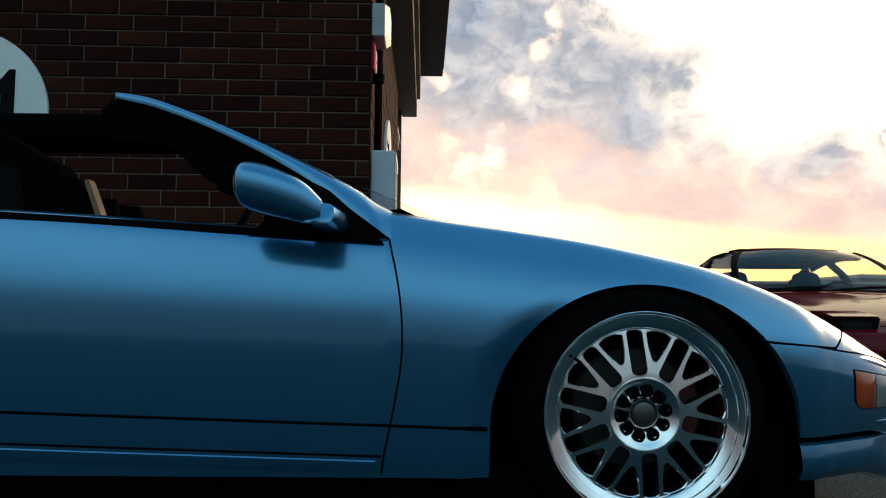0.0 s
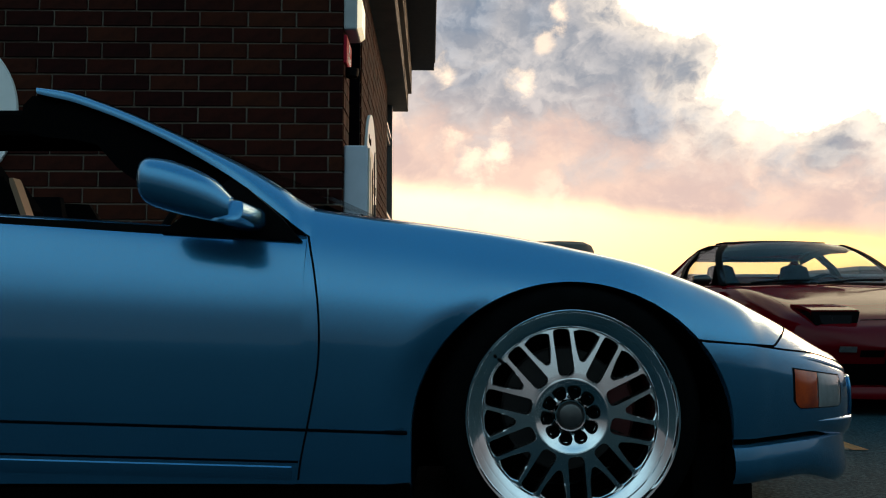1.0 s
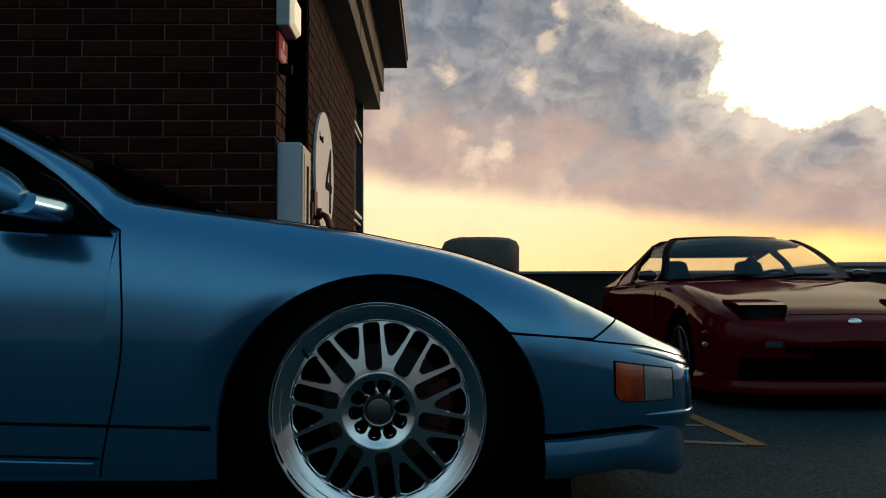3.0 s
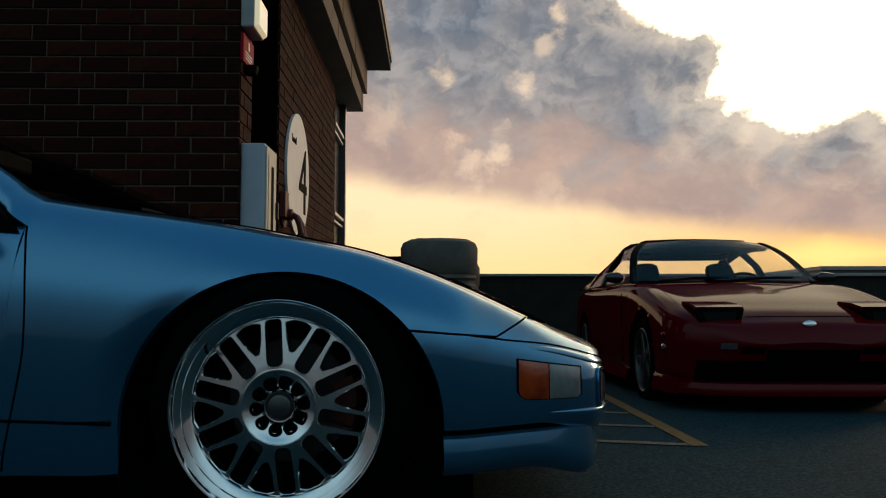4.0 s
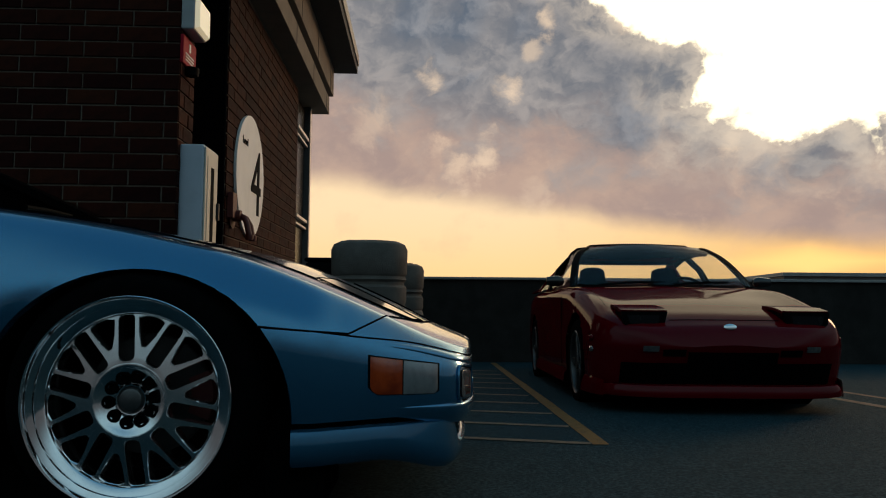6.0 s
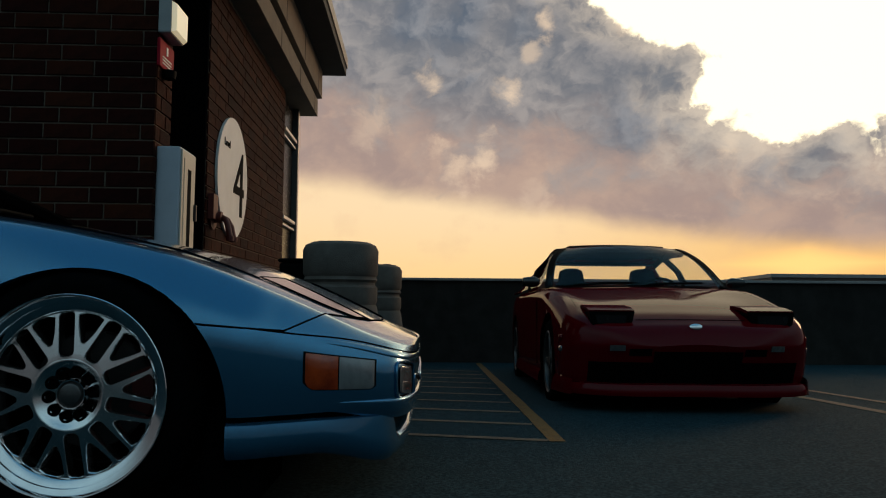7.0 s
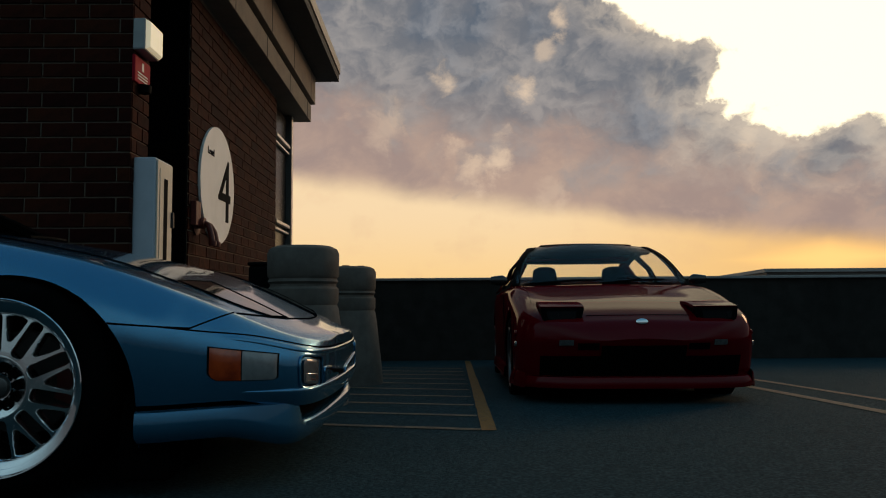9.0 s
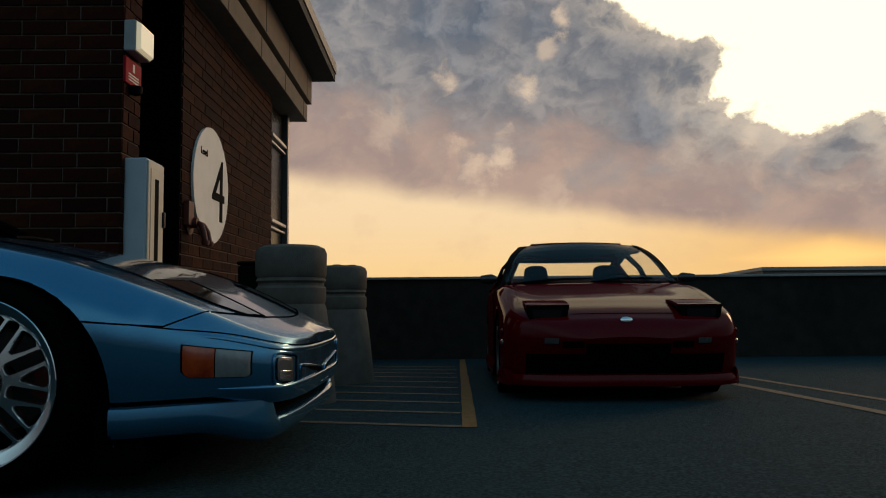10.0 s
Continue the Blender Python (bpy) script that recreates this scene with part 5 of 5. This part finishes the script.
def build_red():
    y0 = 2.50
    car = thing("red_hatchback", "dark red sporty hatchback with raised pop-up headlamps parked facing out", "car", m=pose(2.485, y0, ground_z(3.6) - 0.01, -1.3, 0, -1.0))
    lin = np.linspace
    ys = [0.42 * (1 - math.cos(a)) for a in lin(0, math.pi / 2, 22)] + list(lin(0.45, 4.22, 80))
    half = [r_fine(y) for y in ys]
    n = len(half[0])
    rows = [[Vector((-x, y, z)) for x, z in s] + [Vector((x, y, z)) for x, z in reversed(s[:-1])] for y, s in zip(ys, half)]
    top_j = 22
    for row in rows:
        for j, p in enumerate(row):
            p.y += r_tuck(p.z) * max(0.0, 1 - p.y / 0.5)
            if min(j, 2 * n - 2 - j) < top_j:
                for cy in (0.84, 3.16):
                    d = math.hypot(p.y - cy, p.z - 0.30) / 0.335
                    if 0.93 < d < 1.07 and p.z > 0.30:
                        p.y, p.z = cy + (p.y - cy) / d, 0.30 + (p.z - 0.30) / d
    bm = bmesh.new()
    at = {}
    for i in range(len(rows) - 1):
        for j in range(2 * n - 2):
            q = (rows[i][j], rows[i][j + 1], rows[i + 1][j + 1], rows[i + 1][j])
            c = sum(q, Vector()) / 4
            jj = min(j, 2 * n - 3 - j)
            if jj < top_j and any(math.hypot(c.y - cy, c.z - 0.30) < 0.335 or (abs(c.y - cy) < 0.335 and c.z < 0.30) for cy in (0.84, 3.16)):
                continue
            if jj >= 26 and 1.36 < c.y < 3.5 and abs(c.x) < 0.64:
                continue
            vs = []
            for k, p in zip(((i, j), (i, j + 1), (i + 1, j + 1), (i + 1, j)), q):
                if k not in at:
                    at[k] = bm.verts.new(p)
                vs.append(at[k])
            bm.faces.new(vs)
    bm.faces.new([at[(0, j)] for j in range(2 * n - 1)])
    bm.faces.new([at[(len(rows) - 1, j)] for j in range(2 * n - 1) if (len(rows) - 1, j) in at])
    part("body", bm, RED, car, "glossy dark red body", True)
    bm = bmesh.new()
    box(bm, -0.70, 0.70, 0.30, 4.0, 0.15, 0.34)
    part("underbody", bm, LINER, car, "black underbody")
    for y in (0.84, 3.16):
        for sd in (-1, 1):
            flat_wheel(car, sd * 0.772, y, sd)
            bm = bmesh.new()
            arc = [(y + 0.34 * math.cos(a), 0.30 + 0.34 * math.sin(a)) for a in lin(-0.4, math.pi + 0.4, 24)]
            vs = grid_faces(bm, [[Vector((sd * x, p, q)) for p, q in arc] for x in (0.77, 0.5)])
            bm.faces.new(vs[1])
            part("arch_liner", bm, LINER, car, "black wheel arch liner")
    # lines of the bonnet
    for sd in (-1, 1):
        seam(car, [r_top(sd * (0.655 - 0.02 * (y - 0.2)), y, -0.001) for y in lin(0.43, 1.3, 20)], 0.002, "bonnet_seam")
    seam(car, [r_top(x, 0.15 + 0.02 * abs(x), 0.0) for x in lin(-0.33, 0.33, 20)], 0.003, "bonnet_seam")
    # pop-up lamps, half raised
    for sd in (-1, 1):
        x0, x1 = (0.345, 0.622) if sd > 0 else (-0.622, -0.345)
        za, zb_ = 0.645, 0.68
        bm = bmesh.new()
        rr = [[Vector((x, y, z)) for x in lin(x0, x1, 6)] for y, z in ((0.135 + 0.015, za - 0.012), (0.14, za), (0.25, za + 0.022), (0.42, r_hood(0.42) + 0.008))]
        rr2 = [[p + Vector((0, 0.006, -0.018)) for p in r] for r in rr]
        grid_faces(bm, rr)
        grid_faces(bm, rr2)
        grid_faces(bm, [rr[0], rr2[0]])
        for e in (0, -1):
            grid_faces(bm, [[r[e] for r in rr], [r[e] for r in rr2]])
        pop = part("popup_lid", bm, RED, car, "raised red headlamp lid", True)
        bm = bmesh.new()
        inner_, outer_ = (x0, x1) if sd > 0 else (x1, x0)
        prism(bm, [(inner_, za - 0.010), (outer_, za - 0.010), (outer_ - sd * 0.012, 0.565), (outer_ - sd * 0.05, 0.532), (inner_ + sd * 0.06, 0.528), (inner_ + sd * 0.02, 0.56)], 0.128, 0.36)
        part("lamp_housing", bm, TRIM, pop, "black headlamp housing")
        bm = bmesh.new()
        prism(bm, [(inner_ + sd * 0.05, za - 0.03), (outer_ - sd * 0.035, za - 0.03), (outer_ - sd * 0.045, 0.572), (outer_ - sd * 0.07, 0.549), (inner_ + sd * 0.08, 0.546), (inner_ + sd * 0.055, 0.57)], 0.122, 0.14)
        part("headlamp", bm, DARK_GLASS, pop, "dark headlamp glass")
    # nose
    bm = bmesh.new()
    lathe(bm, [(0.0, 0.006), (0.024, 0.005), (0.03, 0.002), (0.032, -0.01)], 28, Matrix.Translation((0.0, 0.056, 0.548)) @ Matrix.Rotation(radians(70), 4, "X") @ Matrix.Diagonal((1.25, 0.62, 1.0, 1.0)))
    part("badge", bm, CHROME, car, "small oval chrome badge", True)
    for x in (-0.473, 0.473):
        part("indicator", face_panel(x - 0.042, x + 0.042, 0.402, 0.436, 0.010, 6), SMOKED, car, "smoked clear indicator lamp", True)
    # mouth and lower intake are enlarged in black, holding the lower bumper's shade
    part("mouth", face_panel(-0.26, 0.26, 0.21, 0.40, 0.012), LINER, car, "black intake mouth", True)
    for x in (-0.34, 0.34):
        part("side_intake", face_panel(x - 0.065, x + 0.065, 0.375, 0.415, 0.004, 6), LINER, car, "black side intake", True)
    part("lower_intake", face_panel(-0.62, 0.62, 0.21, 0.335, 0.016, 24), LINER, car, "black panel for the lower intake and the shaded bumper round it", True)
    bm = bmesh.new()
    xs = lin(-0.765, 0.765, 40)
    prof = [(0.215, -0.16), (0.205, 0.002), (0.18, 0.013), (0.15, 0.016), (0.138, 0.012), (0.135, -0.06)]
    grid_faces(bm, [[r_face(x, z, o * (1 + 0.5 * abs(x)) - 0.02, False) for x in xs] for z, o in prof])
    part("front_lip", bm, RED, car, "dark red front lip", True)
    # flared ends of the lip and the small corner lamps
    for sd in (-1, 1):
        bm = bmesh.new()
        rows_ = []
        for u in lin(0, 1, 9):
            yy = 0.20 + 0.32 * u
            w_ = r_width(yy)
            out_ = 0.004 + 0.026 * u
            rows_.append([Vector((sd * (w_ + o * out_ - 0.006), yy, z)) for z, o in ((0.255 - 0.03 * (1 - u), -0.3), (0.215, 0.45), (0.165, 0.9), (0.135, 1.0), (0.13, 0.2))])
        vs_ = grid_faces(bm, rows_)
        part("lip_end", bm, RED, car, "flared red end of the lip", True)
        for z_, nm_, mat_ in ((0.405, "side_marker", SMOKED), (0.475, "corner_trim", RED)):
            bm = bmesh.new()
            lathe(bm, [(0.0, 0.014), (0.016, 0.012), (0.024, 0.006), (0.027, -0.004)], 18, Matrix.Translation((sd * (r_width(0.33) - 0.004), 0.33, z_)) @ Matrix.Rotation(radians(90 * sd), 4, "Y") @ Matrix.Diagonal((0.75, 1.6, 1.0, 1.0)))
            part(nm_, bm, mat_, car, "clear side marker lamp" if mat_ is SMOKED else "", True)
    for sd in (-1, 1):
        bm = bmesh.new()
        grid_faces(bm, [[Vector((sd * (0.775 + o), y, z)) for y in lin(1.2, 2.85, 8)] for z, o in ((0.22, 0.0), (0.20, 0.02), (0.13, 0.03), (0.12, -0.02))])
        part("side_skirt", bm, RED, car, "", True)
    # greenhouse
    W = lambda u, s: Vector((s * (0.715 - 0.115 * u - 0.085 * u ** 4), 1.43 + 0.50 * u, 0.842 + 0.35 * (u * 1.12 - 0.12 * u ** 3)))
    for s in (-1, 1):
        us = lin(0, 1, 16)
        part("windscreen_pillar", strip([W(u, s) for u in us], [W(u, s) + Vector((-s * 0.046, -0.016, 0.004)) for u in us], 0.025), TRIM, car, "black windscreen pillar", True)
        roof_l = [Vector((s * 0.515, 1.93, 1.192)), Vector((s * 0.52, 2.2, 1.208)), Vector((s * 0.52, 2.5, 1.196)), Vector((s * 0.525, 2.8, 1.146)), Vector((s * 0.56, 3.2, 1.03)), Vector((s * 0.60, 3.62, 0.885))]
        inner = [p + Vector((-s * 0.05, 0, -0.004)) for p in roof_l]
        part("roof_rail", strip(roof_l, inner, 0.03), RED, car, "", True)
        part("door_frame", strip(roof_l[:4], [p + Vector((s * 0.022, 0, -0.055)) for p in roof_l[:4]], 0.02), LINER, car, "black door frame", True)
        part("centre_pillar", strip([(s * 0.74, 2.36, 0.86), (s * 0.66, 2.40, 1.04), (s * 0.52, 2.44, 1.195)], [(s * 0.74, 2.46, 0.86), (s * 0.66, 2.50, 1.04), (s * 0.52, 2.54, 1.185)], 0.03), TRIM, car, "black centre pillar", True)
        part("rear_pillar", strip([(s * 0.745, 3.05, 0.855), (s * 0.67, 3.0, 0.98), (s * 0.53, 2.85, 1.128)], [(s * 0.74, 3.75, 0.86), (s * 0.67, 3.5, 0.91), (s * 0.55, 3.15, 1.05)], 0.03), RED, car, "broad red rear pillar", True)
        part("side_window", strip([(s * 0.735, 1.55, 0.855), (s * 0.735, 2.36, 0.86)], [(s * 0.525, 1.98, 1.185), (s * 0.522, 2.44, 1.19)], 0.004), GLASS, car, "clear side window")
        part("quarter_window", strip([(s * 0.735, 2.46, 0.86), (s * 0.742, 3.05, 0.857)], [(s * 0.522, 2.54, 1.185), (s * 0.53, 2.86, 1.118)], 0.004), GLASS, car, "clear quarter window")
        bm = bmesh.new()
        rr = []
        for u in lin(0, 1, 8):
            k = math.sin(min(1, 0.3 + u * 2) * math.pi / 2) * (1 - 0.3 * u ** 2)
            rr.append([Vector((s * (0.745 + 0.135 * u), 1.52 + 0.035 * math.cos(a) * k, 0.885 + 0.045 * math.sin(a) * k)) for a in lin(0, 2 * math.pi, 13)[:-1]])
        vs = grid_faces(bm, rr, True)
        bm.faces.new(vs[0])
        bm.faces.new(vs[-1])
        part("door_mirror", bm, COWL, car, "glossy black door mirror", True)
        seam(car, [Vector((s * (r_width(1.5) + 0.0), 1.42, z)) for z in lin(0.25, 0.76, 10)], 0.004, "door_seam")
    for nm, mat, y0_, off in (("roof", RED, 0, 0.0), ("sunroof", TRIM, 1, 0.004)):
        bm = bmesh.new()
        prof = [(1.91, 1.188), (1.98, 1.199), (2.2, 1.210), (2.5, 1.199), (2.78, 1.150)] if not y0_ else [(2.02, 1.209), (2.2, 1.229), (2.42, 1.235)]
        wd = 0.522 if not y0_ else 0.39
        up = [[Vector((x, y - 0.04 * (x / 0.56) ** 2 * (-1 if y < 2 else 0), z + off + 0.022 * (1 - (x / 0.52) ** 2))) for x in lin(-wd, wd, 22)] for y, z in prof]
        dn = [[p - Vector((0, 0, 0.022)) for p in r] for r in up]
        grid_faces(bm, up)
        grid_faces(bm, dn)
        grid_faces(bm, [up[0], dn[0]])
        grid_faces(bm, [up[-1], dn[-1]])
        part(nm, bm, mat, car, "glossy dark red roof" if not y0_ else "dark sunroof panel", True)
    bm = bmesh.new()
    grid_faces(bm, [[Vector((x * (0.69 - 0.115 * u - 0.085 * u ** 4), 1.43 + 0.50 * u - 0.09 * (1 - x * x) * (1 - 0.3 * u), 0.856 + 0.334 * (u * 1.12 - 0.12 * u ** 3) + 0.025 * (1 - x * x) * u)) for x in lin(-1, 1, 14)] for u in lin(0, 1, 14)])
    part("windscreen", bm, SCREEN, car, "clear windscreen", "all")
    bm = bmesh.new()
    grid_faces(bm, [[Vector((x * (0.675 - 0.115 * u - 0.085 * u ** 4), 1.44 + 0.50 * u - 0.09 * (1 - x * x) * (1 - 0.3 * u), 0.851 + 0.334 * (u * 1.12 - 0.12 * u ** 3) + 0.025 * (1 - x * x) * u)) for x in lin(-1, 1, 14)] for u in lin(0.80, 0.995, 6)])
    part("sun_strip", bm, SUN_STRIP, car, "dark tinted strip along the top of the glass", "all")
    bm = bmesh.new()
    grid_faces(bm, [[Vector((x, y - 0.06 * (x / 0.5) ** 2, z)) for x in lin(-0.5, 0.5, 10)] for y, z in ((1.97, 1.175), (2.3, 1.185), (2.6, 1.175), (2.80, 1.148), (2.84, 1.125), (2.82, 1.108))])
    part("headliner", bm, CABIN, car, "dark roof lining", True)
    bm = bmesh.new()
    grid_faces(bm, [[Vector((x * (0.50 + 0.05 * u), 2.78 + 0.86 * u + 0.05 * (1 - x * x), 1.17 - 0.285 * u + 0.02 * (1 - x * x))) for x in lin(-1, 1, 10)] for u in lin(0, 1, 6)])
    part("rear_window", bm, GLASS, car, "clear rear hatch window", "all")
    bm = bmesh.new()
    box(bm, -0.62, 0.62, 1.47, 1.80, 0.62, 0.855, 0.03)
    part("dashboard", bm, CABIN, car, "dark dashboard")
    for x in (-0.33, 0.33):
        bm = bmesh.new()
        rr = [[Vector((x + 0.19 * v * k, 2.28 + 0.10 * u + 0.05 * v * v, 0.48 + 0.48 * u)) for v in lin(-1, 1, 9)] for u, k in ((0, 1), (0.3, 1.02), (0.6, 0.98), (0.8, 0.9), (0.9, 0.72), (0.97, 0.58), (1.08, 0.56), (1.16, 0.50), (1.2, 0.3))]
        b2 = [[p + Vector((0, 0.10, 0)) for p in r] for r in rr]
        grid_faces(bm, rr)
        grid_faces(bm, b2)
        for e in (0, -1):
            grid_faces(bm, [[r[e] for r in rr], [r[e] for r in b2]])
        grid_faces(bm, [rr[-1], b2[-1]])
        part("seat", bm, CABIN, car, "dark front seat", True)
    bm = bmesh.new()
    tube(bm, [Vector((0.33 + 0.175 * math.cos(a), 1.86 + 0.05 * math.sin(a), 0.775 + 0.165 * math.sin(a))) for a in lin(0, 2 * math.pi, 25)], 0.013, 6, False)
    tube(bm, [(0.16, 1.86, 0.775), (0.5, 1.86, 0.775)], 0.013, 6)
    part("steering_wheel", bm, TRIM, car, "black steering wheel", True)
    bm = bmesh.new()
    box(bm, -0.66, 0.66, 1.4, 3.5, 0.40, 0.46)
    part("cabin_floor", bm, CABIN, car)
    bm = bmesh.new()
    box(bm, -0.62, 0.62, 2.95, 3.15, 0.44, 0.80, 0.04)
    part("rear_seat", bm, CABIN, car, "dark rear seat")
    for x0, x1 in ((-0.5, 0.02), (0.0, 0.5)):
        bm = bmesh.new()
        tube(bm, [(x0, 1.36, 0.852), ((x0 + x1) / 2, 1.335, 0.872), (x1, 1.385, 0.878)], 0.009, 6)
        part("wiper", bm, TRIM, car, "black wiper", True)
    return car


SCREEN = glass("windscreen_glass", (0.95, 0.955, 0.95), 0.75)
SUN_STRIP = glass("sun_strip_glass", (0.10, 0.11, 0.12), 0.5)
build_red()

# Bricks last: the stretch of wall behind the blue car as pieces, the rest joined.
def brick_mesh(length, face):
    """A brick face with slightly worn edges, 14 mm proud of the joint; face 'y' looks to -y, face 'x' to +x."""
    h, d, b = COURSE - 0.012, 0.012, 0.003
    bm = bmesh.new()
    l = length / 2
    ring0 = [(-l, 0.0, -h / 2), (l, 0.0, -h / 2), (l, 0.0, h / 2), (-l, 0.0, h / 2)]
    ring1 = [(p[0], -d + b, p[2]) for p in ring0]
    ring2 = [(p[0] - math.copysign(b, p[0]), -d, p[2] - math.copysign(b, p[2])) for p in ring0]
    vs = grid_faces(bm, [[Vector(p) for p in r] for r in (ring0, ring1, ring2)], True)
    bm.faces.new(vs[-1])
    if face == "x":
        bmesh.ops.transform(bm, matrix=Matrix.Rotation(radians(90), 4, "Z"), verts=bm.verts)
    bmesh.ops.recalc_face_normals(bm, faces=bm.faces)
    me = bpy.data.meshes.new("brick")
    bm.to_mesh(me)
    bm.free()
    me.materials.append(BRICK)
    return me


def lay(face, a0, a1, z0, z1, anchor, keep):
    """Rows of bricks between a0 and a1 along the wall, as (centre, length, height)."""
    out = []
    r = 0
    z = z0
    while z < z1:
        shift = (0.0 if r % 2 else 0.101)
        edges = [anchor - shift - MODULE * k for k in range(-40, 60)]
        edges = sorted([e for e in edges if a0 + 0.03 < e < a1 - 0.03] + [a0, a1])
        for e, f in zip(edges, edges[1:]):
            out.append(((e + f) / 2, f - e - 0.012, z + COURSE / 2))
        z += COURSE
        r += 1
    return out


def build_bricks():
    rng_ = random.Random(4)
    made = {}
    front, side = bpy.data.objects["wall_front"], bpy.data.objects["wall_side"]
    rest = bmesh.new()
    verts, faces = [], []

    def piece(kind, parent, a, length, z):
        key = (kind, round(length, 2))
        if key not in made:
            made[key] = brick_mesh(length, kind)
        ob = new("brick", made[key])
        j = rng_.uniform(-0.002, 0.002)
        ob.location = (a, WALL_Y + 0.008 + j, z) if kind == "y" else (WALL_X - 0.008 + j, a, z)
        ob.parent = parent

    def joined(kind, a, length, z, plane):
        j = rng_.uniform(-0.002, 0.002)
        h, d, b, l = COURSE - 0.012, 0.012, 0.003, length / 2
        base = len(verts)
        for dd, sh in ((0.0, 0.0), (d - b, 0.0), (d, b)):
            for sx, sz in ((-1, -1), (1, -1), (1, 1), (-1, 1)):
                p, q = sx * (l - sh), sz * (h / 2 - sh)
                verts.append((a + p, plane - dd + j, z + q) if kind == "y" else (plane + dd + j, a + p, z + q))
        flip = kind != "y"
        for k in range(2):
            for i in range(4):
                f = (base + 4 * k + i, base + 4 * k + (i + 1) % 4, base + 4 * k + 4 + (i + 1) % 4, base + 4 * k + 4 + i)
                faces.append(f)
        faces.append(tuple(base + 8 + i for i in range(4)))

    count = 0
    for a, l, z in lay("y", -8.0, WALL_X + 0.004, -0.1 + PHASE, 4.1, WALL_X + 0.004, 0):
        if -4.3 < a and 0.95 < z < 3.0 and count < 300:
            piece("y", front, a, l, z)
            count += 1
        else:
            joined("y", a, l, z, WALL_Y + 0.008)
    for a, l, z in lay("x", WALL_Y, RECESS, -0.1 + PHASE, 3.42, WALL_Y + 0.2, 0):
        joined("x", a, l, z, WALL_X - 0.008)
    count = 0
    for a, l, z in lay("x", NOTCH, 8.08, -0.1 + PHASE, 3.42, NOTCH + 0.32, 0):
        if 0.9 < z < 3.4 and count < 290 and a < 7.9:
            piece("x", side, a, l, z)
            count += 1
        else:
            joined("x", a, l, z, WALL_X - 0.008)
    me = bpy.data.meshes.new("brickwork")
    me.from_pydata(verts, [], faces)
    me.update()
    bm = bmesh.new()
    bm.from_mesh(me)
    bmesh.ops.recalc_face_normals(bm, faces=bm.faces)
    bm.to_mesh(me)
    bm.free()
    me.materials.append(BRICK_JOINED)
    tagged(new("brickwork", me), "dark red brickwork of the stair building beyond the nearer courses", "brickwork", kind="stuff")


PHASE = 0.0756
build_bricks()

# The building stands turned a little to the line of the cars.
TURNED = Matrix.Translation((WALL_X, WALL_Y, 0)) @ Matrix.Rotation(radians(1.2), 4, "Z") @ Matrix.Translation((-WALL_X, -WALL_Y, 0))
STANDS = ("wall_front", "wall_back", "wall_side", "recess_jamb", "wall_end", "fascia", "soffit", "roof_eave", "window_1", "level_sign", "wall_lamp", "fire_", "brickwork")
for ob in list(bpy.data.objects):
    if ob.parent is None and ob.name.startswith(STANDS):
        ob.matrix_world = TURNED @ ob.matrix_world
